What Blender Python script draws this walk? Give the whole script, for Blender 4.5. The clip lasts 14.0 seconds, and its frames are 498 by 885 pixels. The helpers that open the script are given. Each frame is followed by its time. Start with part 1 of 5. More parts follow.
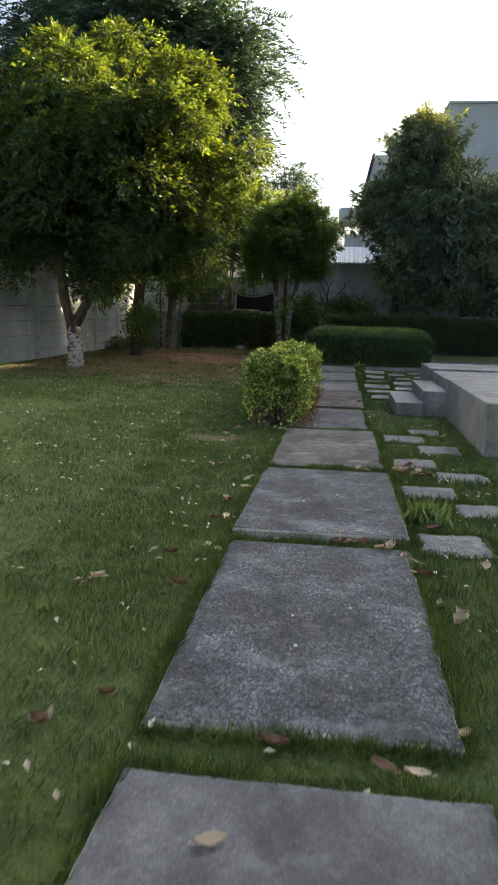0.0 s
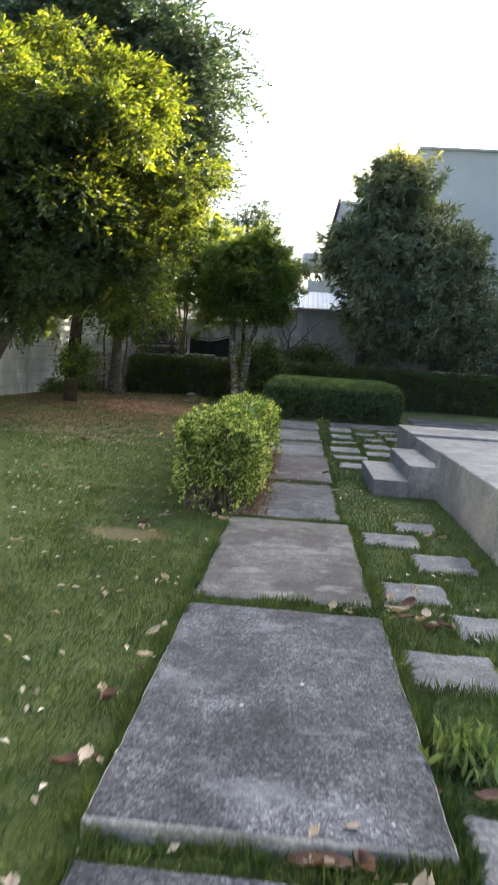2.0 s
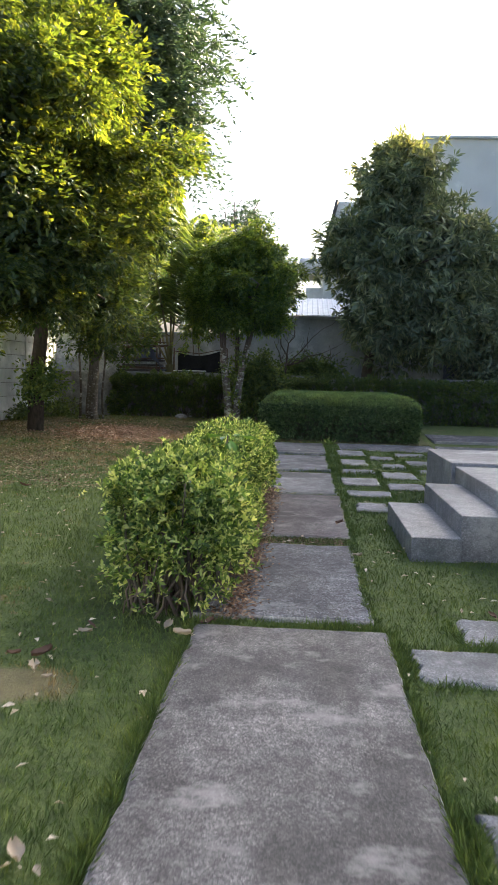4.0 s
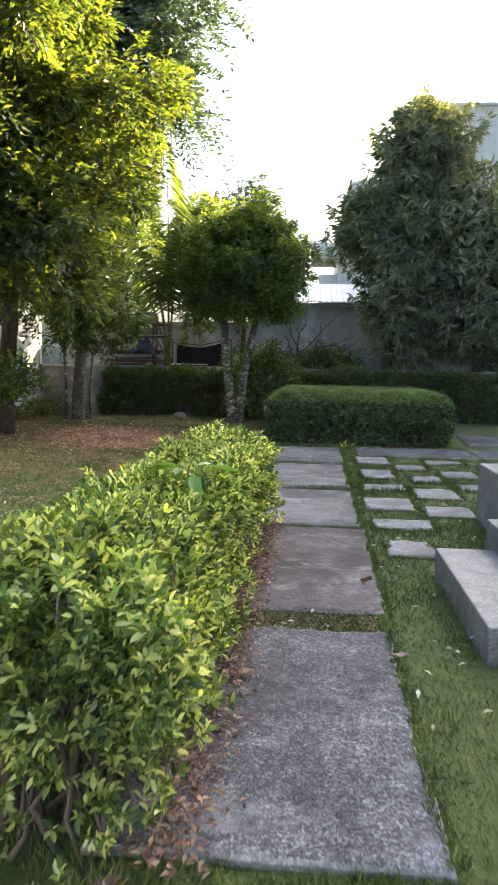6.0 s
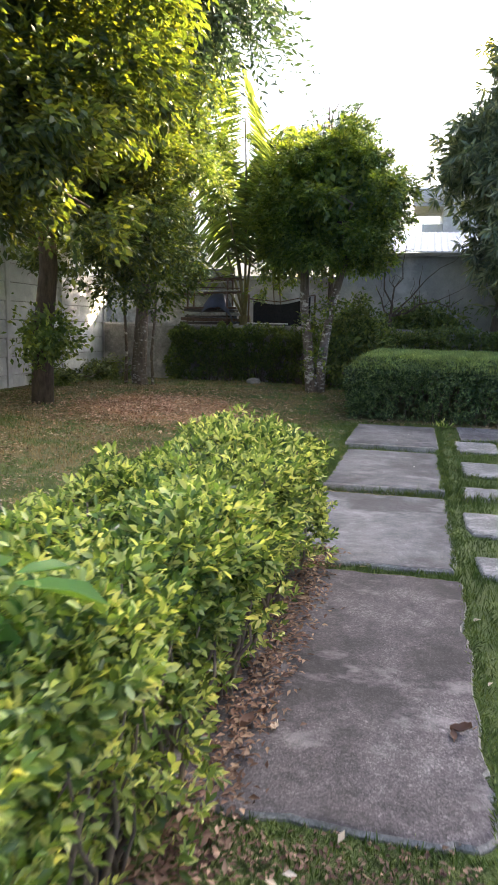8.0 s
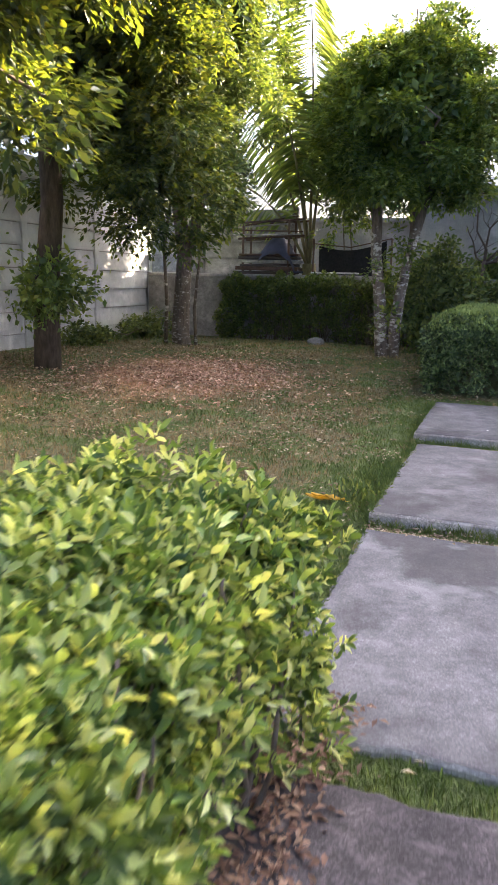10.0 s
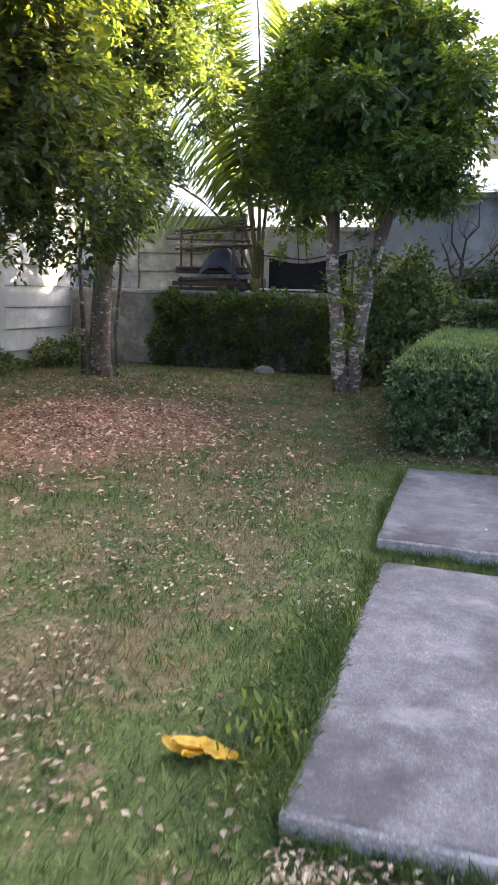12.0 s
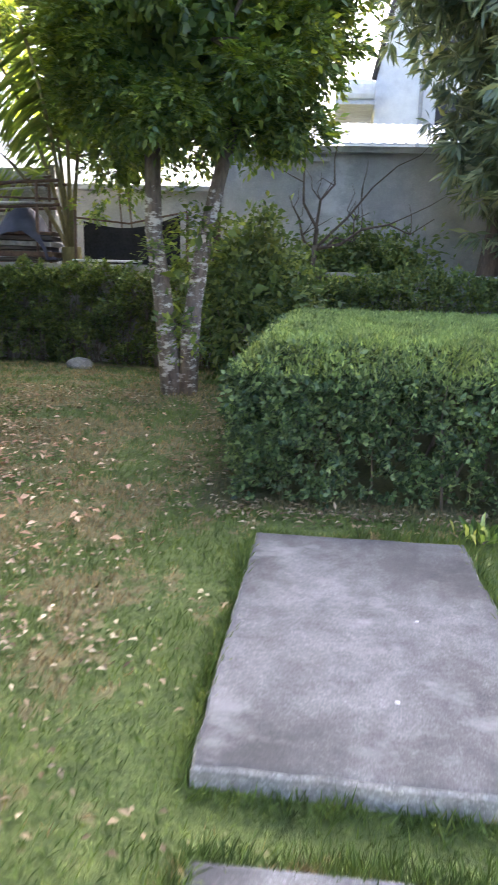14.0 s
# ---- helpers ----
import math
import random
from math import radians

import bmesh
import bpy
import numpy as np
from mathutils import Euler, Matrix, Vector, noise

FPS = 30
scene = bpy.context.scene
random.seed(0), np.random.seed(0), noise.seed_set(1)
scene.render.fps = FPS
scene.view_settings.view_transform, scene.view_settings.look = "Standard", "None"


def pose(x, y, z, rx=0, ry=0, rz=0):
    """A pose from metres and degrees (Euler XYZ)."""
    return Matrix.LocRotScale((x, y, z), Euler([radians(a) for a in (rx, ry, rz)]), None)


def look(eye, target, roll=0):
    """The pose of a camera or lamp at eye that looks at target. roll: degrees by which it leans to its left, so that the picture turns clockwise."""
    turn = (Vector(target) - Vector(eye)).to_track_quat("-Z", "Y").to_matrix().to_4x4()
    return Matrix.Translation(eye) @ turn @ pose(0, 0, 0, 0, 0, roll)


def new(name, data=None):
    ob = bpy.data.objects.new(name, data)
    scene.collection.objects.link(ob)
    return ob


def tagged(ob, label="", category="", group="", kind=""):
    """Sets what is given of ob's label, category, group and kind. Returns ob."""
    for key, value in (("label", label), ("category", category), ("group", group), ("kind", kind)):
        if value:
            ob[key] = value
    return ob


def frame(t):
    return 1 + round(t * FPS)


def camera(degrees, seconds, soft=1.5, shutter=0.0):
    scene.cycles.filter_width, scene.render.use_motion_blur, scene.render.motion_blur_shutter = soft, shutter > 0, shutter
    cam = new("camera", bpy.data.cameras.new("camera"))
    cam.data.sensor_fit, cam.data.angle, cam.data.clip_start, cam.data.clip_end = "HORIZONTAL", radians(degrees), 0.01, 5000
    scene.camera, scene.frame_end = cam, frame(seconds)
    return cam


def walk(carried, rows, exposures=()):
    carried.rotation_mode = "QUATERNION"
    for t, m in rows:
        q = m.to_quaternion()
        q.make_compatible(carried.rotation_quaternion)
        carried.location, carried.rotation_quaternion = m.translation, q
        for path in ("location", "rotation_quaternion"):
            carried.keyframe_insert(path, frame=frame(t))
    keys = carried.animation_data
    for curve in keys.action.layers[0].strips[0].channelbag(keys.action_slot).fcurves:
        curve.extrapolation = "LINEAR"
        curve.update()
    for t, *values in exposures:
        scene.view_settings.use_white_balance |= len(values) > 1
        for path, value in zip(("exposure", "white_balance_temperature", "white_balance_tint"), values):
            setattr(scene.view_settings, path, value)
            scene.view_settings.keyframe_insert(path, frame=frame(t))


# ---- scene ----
cam = camera(37.3, 14.0, 1.5, 0.35)
METRES, EYE, TILT, LEAN, TURN = 15.04, 1.26, 0.0, 0.0, 6.9
ROWS = [
    (0.0, 0.0, 0.0, 0.0, 0.26, -10.01, -1.5),
    (0.5, 0.0038, 0.0365, 0.0005, 0.25, -9.46, -1.54),
    (1.0, 0.0059, 0.0739, 0.0018, -1.65, -9.74, -1.54),
    (1.5, 0.0103, 0.1121, 0.0015, 1.87, -9.39, -1.41),
    (2.0, 0.0132, 0.1464, 0.0016, -2.75, -6.44, -3.66),
    (2.5, 0.02, 0.1842, 0.0009, -3.25, -3.52, -1.77),
    (3.0, 0.0252, 0.2239, 0.0003, -2.2, -4.66, -1.63),
    (5.5, 0.0405, 0.3955, 0.0004, -3.48, -5.41, -1.3),
    (6.0, 0.0494, 0.428, -0.0001, -1.61, -5.73, -1.07),
    (6.5, 0.0576, 0.4624, 0.0003, 2.33, -6.87, -1.49),
    (7.0, 0.0635, 0.4968, 0.0029, 1.98, -7.31, -1.36),
    (7.5, 0.0708, 0.5301, 0.0048, 5.55, -7.53, -1.19),
    (8.0, 0.0741, 0.5634, -0.0006, 6.07, -8.9, -1.45),
    (10.5, 0.0883, 0.7437, -0.0039, 13.21, -12.75, -1.4),
    (11.0, 0.0903, 0.7811, -0.0029, 12.67, -12.77, -1.36),
    (11.5, 0.0876, 0.815, -0.0015, 13.58, -12.19, -1.72),
    (12.0, 0.0861, 0.8487, 0.0011, 10.12, -11.5, -1.73),
    (12.5, 0.0865, 0.8853, 0.0007, 10.42, -12.18, -1.26),
    (13.0, 0.0867, 0.9223, -0.0016, 6.08, -12.64, -1.49),
    (13.5, 0.0911, 0.9581, -0.0022, 3.03, -13.06, -1.35),
    (14.0, 0.0951, 0.9912, -0.0005, -0.98, -13.03, -1.72),
]
walk(cam, [(t, pose(0, 0, EYE, TILT, LEAN, TURN) @ pose(METRES * x, METRES * y, METRES * z, 90 + pitch, roll, yaw)) for t, x, y, z, yaw, pitch, roll in ROWS],
     exposures=[(0.0, 2.05, 5950, 4), (0.6, 2.88, 5950, 4), (2.0, 2.80, 5950, 6), (3.0, 2.68, 5950, 7), (5.5, 3.15, 6000, 10), (8.0, 3.28, 6100, 12), (10.5, 3.55, 5950, 20), (11.0, 3.42, 5900, 20), (11.5, 3.75, 5950, 21), (12.0, 3.66, 5700, 20), (12.5, 3.76, 5650, 19), (13.0, 3.98, 5700, 17), (13.5, 4.08, 5850, 16), (14.0, 4.36, 5950, 15)])

# ---- sky and sun: low sun ahead and to the right, bright hazy sky ----
SUN_AZ, SUN_EL = 44.0, 27.5
world = bpy.data.worlds.new("sky")
scene.world = world
world.use_nodes = True
wn = world.node_tree.nodes
sky = wn.new("ShaderNodeTexSky")
sky.sky_type = "NISHITA"
sky.sun_disc = False
sky.sun_elevation = radians(SUN_EL)
sky.sun_rotation = radians(SUN_AZ)
sky.dust_density = 9.0
sky.air_density = 0.7
sky.ozone_density = 0.6
world.node_tree.links.new(sky.outputs[0], wn["Background"].inputs[0])
wn["Background"].inputs[1].default_value = 0.08
sun_data = bpy.data.lights.new("sun", "SUN")
sun_data.energy = 5.0
sun_data.angle = radians(0.5)
sun_data.color = (1.0, 0.76, 0.45)
sun = new("sun", sun_data)
sun_from = Vector((math.sin(radians(SUN_AZ)) * math.cos(radians(SUN_EL)), math.cos(radians(SUN_AZ)) * math.cos(radians(SUN_EL)), math.sin(radians(SUN_EL))))
sun.matrix_world = look(sun_from * 60, (0, 0, 0))

rng = np.random.default_rng(7)


# ---- materials ----
def material(name, rough=0.8):
    m = bpy.data.materials.new(name)
    m.use_nodes = True
    b = m.node_tree.nodes["Principled BSDF"]
    b.inputs["Roughness"].default_value = rough
    return m, m.node_tree.nodes, m.node_tree.links, b


def position(nodes, links, scale=(1, 1, 1)):
    g = nodes.new("ShaderNodeNewGeometry")
    mp = nodes.new("ShaderNodeMapping")
    mp.inputs["Scale"].default_value = scale
    links.new(g.outputs["Position"], mp.inputs["Vector"])
    return mp.outputs["Vector"]


def noise_tex(nodes, links, vec, scale, detail=4.0, rough=0.6):
    n = nodes.new("ShaderNodeTexNoise")
    n.inputs["Scale"].default_value = scale
    n.inputs["Detail"].default_value = detail
    n.inputs["Roughness"].default_value = rough
    links.new(vec, n.inputs["Vector"])
    return n.outputs["Fac"]


def ramp(nodes, links, fac, stops):
    r = nodes.new("ShaderNodeValToRGB")
    e = r.color_ramp.elements
    while len(e) < len(stops):
        e.new(0.5)
    for el, (p, c) in zip(e, stops):
        el.position = p
        el.color = (*c, 1) if len(c) == 3 else c
    links.new(fac, r.inputs["Fac"])
    return r.outputs["Color"]


def grey(v):
    return (v, v, v)


def blend(nodes, links, fac, a, b, kind="MIX"):
    m = nodes.new("ShaderNodeMix")
    m.data_type = "RGBA"
    m.blend_type = kind
    for value, socket in ((fac, m.inputs[0]), (a, m.inputs[6]), (b, m.inputs[7])):
        if isinstance(value, (int, float)):
            socket.default_value = value
        elif isinstance(value, tuple):
            socket.default_value = (*value, 1)
        else:
            links.new(value, socket)
    return m.outputs[2]


def maths(nodes, links, op, a, b=0.0):
    m = nodes.new("ShaderNodeMath")
    m.operation = op
    for value, socket in ((a, m.inputs[0]), (b, m.inputs[1])):
        if isinstance(value, (int, float)):
            socket.default_value = value
        else:
            links.new(value, socket)
    return m.outputs[0]


def bump(nodes, links, bsdf, height, strength, distance):
    b = nodes.new("ShaderNodeBump")
    b.inputs["Strength"].default_value = strength
    b.inputs["Distance"].default_value = distance
    links.new(height, b.inputs["Height"])
    links.new(b.outputs["Normal"], bsdf.inputs["Normal"])


def concrete(name, dark, mid, light, speck=0.35, stain=0.5, scale=1.0, rough=0.85, tint=0.12, pit=150, worn=0.75):
    """Weathered concrete: blotches, bare aggregate, dark stains, pale scuffs, small differences from piece to piece."""
    m, n, l, b = material(name, rough)
    p = position(n, l)
    big = noise_tex(n, l, p, 1.6 * scale, 6, 0.68)
    mid_n = noise_tex(n, l, p, 9 * scale, 6, 0.72)
    grains = []
    for size in (pit, pit * 0.45):
        vor = n.new("ShaderNodeTexVoronoi")
        vor.inputs["Scale"].default_value = size
        l.new(p, vor.inputs["Vector"])
        sep = n.new("ShaderNodeSeparateColor")
        l.new(vor.outputs["Color"], sep.inputs[0])
        grains.append(sep.outputs[0])
    fine, chips = grains
    col = ramp(n, l, maths(n, l, "ADD", maths(n, l, "MULTIPLY", big, 0.6), maths(n, l, "MULTIPLY", mid_n, 0.4)), [(0.38, dark), (0.5, mid), (0.62, light)])
    col = blend(n, l, speck, col, ramp(n, l, fine, [(0.0, grey(0.1)), (0.45, grey(0.34)), (0.75, grey(0.55)), (0.9, grey(0.85)), (1.0, grey(1.0))]), "OVERLAY")
    col = blend(n, l, speck * 0.6, col, ramp(n, l, chips, [(0.0, grey(0.25)), (0.2, grey(0.48)), (0.88, grey(0.52)), (0.97, grey(0.95))]), "OVERLAY")
    st = noise_tex(n, l, position(n, l, (1.0, 0.75, 1.0)), 1.5 * scale, 6, 0.6)
    col = blend(n, l, ramp(n, l, st, [(0.46, grey(0)), (0.58, grey(stain))]), col, blend(n, l, 0.75, col, tuple(0.4 * c for c in dark)))
    scuff = noise_tex(n, l, position(n, l, (0.9, 1.3, 1.0)), 2.4 * scale, 9, 0.7)
    col = blend(n, l, ramp(n, l, scuff, [(0.55, grey(0)), (0.66, grey(worn))]), col, tuple(min(1.0, 1.3 * c) for c in light))
    o = n.new("ShaderNodeObjectInfo")
    col = blend(n, l, tint, col, ramp(n, l, o.outputs["Random"], [(0.0, grey(0.15)), (0.5, (0.5, 0.47, 0.44)), (1.0, grey(0.85))]), "OVERLAY")
    l.new(col, b.inputs["Base Color"])
    bump(n, l, b, maths(n, l, "ADD", fine, maths(n, l, "MULTIPLY", mid_n, 1.5)), 0.6, 0.004)
    return m


def leaf_material(name, dark, mid, light, trans=0.35, rough=0.42, clump=3.5, through_=(1.75, 1.4, 0.4)):
    """Leaves: each its own shade, a waxy upper side, light passing through the blade."""
    m, n, l, b = material(name, rough)
    g = n.new("ShaderNodeNewGeometry")
    col = ramp(n, l, g.outputs["Random Per Island"], [(0.0, dark), (0.55, mid), (0.93, light), (1.0, tuple(min(1, c * 1.25) for c in light))])
    patch = noise_tex(n, l, position(n, l), clump, 2)
    col = blend(n, l, 0.5, col, ramp(n, l, patch, [(0.32, grey(0.22)), (0.68, grey(0.78))]), "OVERLAY")
    l.new(col, b.inputs["Base Color"])
    t = n.new("ShaderNodeBsdfTranslucent")
    l.new(blend(n, l, 1.0, col, through_, "MULTIPLY"), t.inputs["Color"])
    mx = n.new("ShaderNodeMixShader")
    mx.inputs[0].default_value = trans
    l.new(b.outputs[0], mx.inputs[1])
    l.new(t.outputs[0], mx.inputs[2])
    l.new(mx.outputs[0], n["Material Output"].inputs["Surface"])
    return m


def bark_material(name, low, high, wash=0.0, wash_z=0.0, bare=0.42):
    """Bark, with the remains of a lime wash on its lower part."""
    m, n, l, b = material(name, 0.9)
    f = noise_tex(n, l, position(n, l, (1, 1, 0.25)), 22, 6, 0.7)
    col = ramp(n, l, f, [(0.3, low), (0.7, high)])
    if wash:
        sep = n.new("ShaderNodeSeparateXYZ")
        l.new(position(n, l), sep.inputs[0])
        edge = maths(n, l, "ADD", sep.outputs["Z"], maths(n, l, "MULTIPLY", noise_tex(n, l, position(n, l), 6, 4), 0.8))
        below = maths(n, l, "LESS_THAN", edge, wash_z + 0.4)
        flakes = ramp(n, l, noise_tex(n, l, position(n, l, (0.6, 0.6, 1.3)), 15, 5, 0.7), [(bare, grey(0)), (bare + 0.08, grey(wash))])
        col = blend(n, l, maths(n, l, "MULTIPLY", below, flakes), col, (0.62, 0.6, 0.56))
    l.new(col, b.inputs["Base Color"])
    bump(n, l, b, f, 0.7, 0.012)
    return m


def plain(name, dark, light, scale=6.0, rough=0.8, metal=0.0, relief=0.003, streak=(1, 1, 1)):
    m, n, l, b = material(name, rough)
    f = noise_tex(n, l, position(n, l, streak), scale, 6, 0.65)
    l.new(ramp(n, l, f, [(0.3, dark), (0.7, light)]), b.inputs["Base Color"])
    b.inputs["Metallic"].default_value = metal
    bump(n, l, b, noise_tex(n, l, position(n, l), scale * 12, 3), 0.4, relief)
    return m


def lawn_colour(n, l):
    """The lawn's tone by place: green, straw where it is thin, a bare brown spot under the trees."""
    p = position(n, l)
    big = noise_tex(n, l, p, 2.3, 5, 0.65)
    small = noise_tex(n, l, p, 5, 6, 0.75)
    tuft = noise_tex(n, l, p, 17, 4, 0.7)
    green = ramp(n, l, maths(n, l, "ADD", maths(n, l, "MULTIPLY", small, 0.5), maths(n, l, "MULTIPLY", tuft, 0.5)), [(0.36, (0.038, 0.07, 0.015)), (0.5, (0.09, 0.143, 0.029)), (0.62, (0.172, 0.222, 0.052))])
    sep = n.new("ShaderNodeSeparateXYZ")
    l.new(p, sep.inputs[0])
    # straw grows commoner along the lawn, away from the path
    along = n.new("ShaderNodeMapRange")
    for i, v in enumerate((10.5, 14.5, 0.0, 0.118)):
        along.inputs[i + 1].default_value = v
    l.new(sep.outputs["Y"], along.inputs[0])
    mixn = maths(n, l, "ADD", maths(n, l, "ADD", maths(n, l, "MULTIPLY", big, 0.55), maths(n, l, "MULTIPLY", small, 0.45)), along.outputs[0])
    # it stays green in a strip beside the path
    strip = n.new("ShaderNodeMapRange")
    for i, v in enumerate((-1.25, -0.8, 0.0, -0.1)):
        strip.inputs[i + 1].default_value = v
    l.new(sep.outputs["X"], strip.inputs[0])
    mixn = maths(n, l, "ADD", mixn, strip.outputs[0])
    straw = ramp(n, l, tuft, [(0.35, (0.13, 0.095, 0.05)), (0.62, (0.31, 0.238, 0.138))])
    col = blend(n, l, ramp(n, l, maths(n, l, "ADD", mixn, maths(n, l, "MULTIPLY", maths(n, l, "ADD", tuft, -0.5), 0.35)), [(0.6, grey(0)), (0.63, grey(0.95))]), green, straw)
    # bare spot
    dx = maths(n, l, "DIVIDE", maths(n, l, "ADD", sep.outputs["X"], 3.5), 1.25)
    dy = maths(n, l, "DIVIDE", maths(n, l, "ADD", sep.outputs["Y"], -18.6), 1.9)
    d = maths(n, l, "ADD", maths(n, l, "MULTIPLY", dx, dx), maths(n, l, "MULTIPLY", dy, dy))
    d = maths(n, l, "ADD", d, maths(n, l, "MULTIPLY", maths(n, l, "ADD", small, -0.5), 2.6))
    col = blend(n, l, ramp(n, l, d, [(0.45, grey(0.85)), (1.25, grey(0))]), col, (0.5, 0.3, 0.2))
    # small worn spot near the path
    ex = maths(n, l, "DIVIDE", maths(n, l, "ADD", sep.outputs["X"], 1.25), 0.36)
    ey = maths(n, l, "DIVIDE", maths(n, l, "ADD", sep.outputs["Y"], -7.3), 0.2)
    e = maths(n, l, "ADD", maths(n, l, "ADD", maths(n, l, "MULTIPLY", ex, ex), maths(n, l, "MULTIPLY", ey, ey)), maths(n, l, "MULTIPLY", maths(n, l, "ADD", small, -0.5), 2.0))
    col = blend(n, l, ramp(n, l, e, [(0.5, grey(0.9)), (1.1, grey(0))]), col, (0.34, 0.25, 0.15))
    # bare soil under the clipped hedge
    sx = maths(n, l, "ADD", maths(n, l, "ABSOLUTE", maths(n, l, "ADD", sep.outputs["X"], -0.7)), -1.75)
    sy = maths(n, l, "SUBTRACT", 18.72, sep.outputs["Y"])
    sd = maths(n, l, "ADD", maths(n, l, "MAXIMUM", sx, sy), maths(n, l, "MULTIPLY", maths(n, l, "ADD", small, -0.5), 0.5))
    sd = maths(n, l, "ADD", maths(n, l, "MULTIPLY", sd, 2.0), 0.5)
    col = blend(n, l, ramp(n, l, sd, [(0.35, grey(0.7)), (0.5, grey(0))]), col, (0.15, 0.115, 0.08))
    return col, small


m_ground, n_, l_, b_ = material("lawn_soil", 0.95)
col_, f_ = lawn_colour(n_, l_)
l_.new(blend(n_, l_, 0.55, col_, ramp(n_, l_, noise_tex(n_, l_, position(n_, l_), 60, 3, 0.7), [(0.35, (0.035, 0.05, 0.014)), (0.65, (0.13, 0.155, 0.045))])), b_.inputs["Base Color"])
bump(n_, l_, b_, noise_tex(n_, l_, position(n_, l_), 90, 3, 0.7), 0.8, 0.02)

m_grass, n_, l_, b_ = material("grass_blades", 0.6)
col_, f_ = lawn_colour(n_, l_)
g_ = n_.new("ShaderNodeNewGeometry")
col_ = blend(n_, l_, 0.6, col_, ramp(n_, l_, g_.outputs["Random Per Island"], [(0.0, grey(0.34)), (0.7, grey(0.58)), (1.0, (0.78, 0.74, 0.58))]), "OVERLAY")
l_.new(blend(n_, l_, 1.0, col_, (1.24, 1.17, 0.92), "MULTIPLY"), b_.inputs["Base Color"])

m_slab = concrete("dark_washed_aggregate", (0.048, 0.051, 0.062), (0.102, 0.107, 0.123), (0.195, 0.2, 0.222), 1.0, 0.6, 1.2, 0.85, 0.1, 150, 0.45)
m_slab_worn = concrete("worn_grey_concrete", (0.09, 0.092, 0.1), (0.15, 0.152, 0.162), (0.225, 0.227, 0.24), 0.36, 0.9, 1.0, 0.85, 0.1, 230, 0.55)
# bare edge concrete, made paler to offset the shade on slab sides
m_slab_edge = concrete("brightened_bare_edge", (0.25, 0.24, 0.225), (0.35, 0.34, 0.32), (0.45, 0.435, 0.41), 0.4, 0.4, 1.6)
m_slab_warm = concrete("warm_worn_concrete", (0.085, 0.08, 0.078), (0.15, 0.143, 0.139), (0.25, 0.238, 0.23), 0.7, 0.7, 1.1, 0.85, 0.08, 200)
m_slab_pale = concrete("stained_worn_concrete", (0.05, 0.045, 0.05), (0.112, 0.101, 0.108), (0.215, 0.198, 0.208), 0.65, 0.95, 1.0, 0.85, 0.1, 210)
m_stone = concrete("stepping_stone_concrete", (0.13, 0.134, 0.14), (0.21, 0.214, 0.22), (0.31, 0.31, 0.31), 0.5, 0.5, 1.5)
m_platform = concrete("smooth_grey_concrete", (0.19, 0.19, 0.192), (0.28, 0.278, 0.276), (0.37, 0.365, 0.358), 0.35, 0.4, 0.9, 0.75)
m_precast = concrete("lime_washed_precast", (0.56, 0.58, 0.6), (0.72, 0.735, 0.75), (0.8, 0.81, 0.82), 0.12, 0.35, 0.6)
m_lowwall = concrete("stained_low_wall", (0.2, 0.2, 0.19), (0.36, 0.355, 0.34), (0.52, 0.51, 0.49), 0.2, 0.55, 0.8)
m_greywall = concrete("bare_render", (0.32, 0.325, 0.33), (0.42, 0.425, 0.43), (0.52, 0.52, 0.52), 0.12, 0.3, 0.5)
m_house = concrete("pale_house_paint", (0.6, 0.6, 0.6), (0.72, 0.72, 0.71), (0.8, 0.8, 0.78), 0.08, 0.15, 0.3)
m_block = concrete("pale_cladding", (0.68, 0.67, 0.65), (0.73, 0.72, 0.7), (0.77, 0.76, 0.74), 0.05, 0.08, 0.15)
m_dark = plain("unlit_interior", (0.02, 0.02, 0.025), (0.05, 0.05, 0.055), 3)
m_roof = plain("white_metal_roof", (0.55, 0.57, 0.6), (0.75, 0.77, 0.8), 5, 0.45, 0.0, 0.002)
m_cloth = plain("black_shade_cloth", (0.008, 0.008, 0.01), (0.025, 0.025, 0.03), 30, 0.9)
m_rust = plain("rusty_steel", (0.05, 0.03, 0.02), (0.16, 0.1, 0.07), 25, 0.8)
m_tarp = plain("dark_blue_tarp", (0.02, 0.025, 0.05), (0.05, 0.055, 0.09), 8, 0.6)
m_wood = plain("weathered_planks", (0.03, 0.025, 0.022), (0.1, 0.085, 0.075), 14, 0.85, 0, 0.004, (0.3, 1, 1))

m_bark_wash = bark_material("limewashed_bark", (0.05, 0.04, 0.032), (0.16, 0.13, 0.105), 0.95, 0.8)
m_bark_old = bark_material("flaked_limewash_bark", (0.07, 0.055, 0.045), (0.26, 0.215, 0.18), 0.95, 1.9, 0.51)
m_bark_corner = bark_material("stained_corner_bark", (0.06, 0.048, 0.036), (0.2, 0.165, 0.13), 0.75, 1.3, 0.55)
m_bark = bark_material("grey_brown_bark", (0.05, 0.04, 0.03), (0.17, 0.13, 0.1))
m_twig = bark_material("hedge_twigs", (0.07, 0.055, 0.04), (0.24, 0.2, 0.16))
m_palmbark = bark_material("palm_stem", (0.12, 0.11, 0.05), (0.3, 0.26, 0.13))

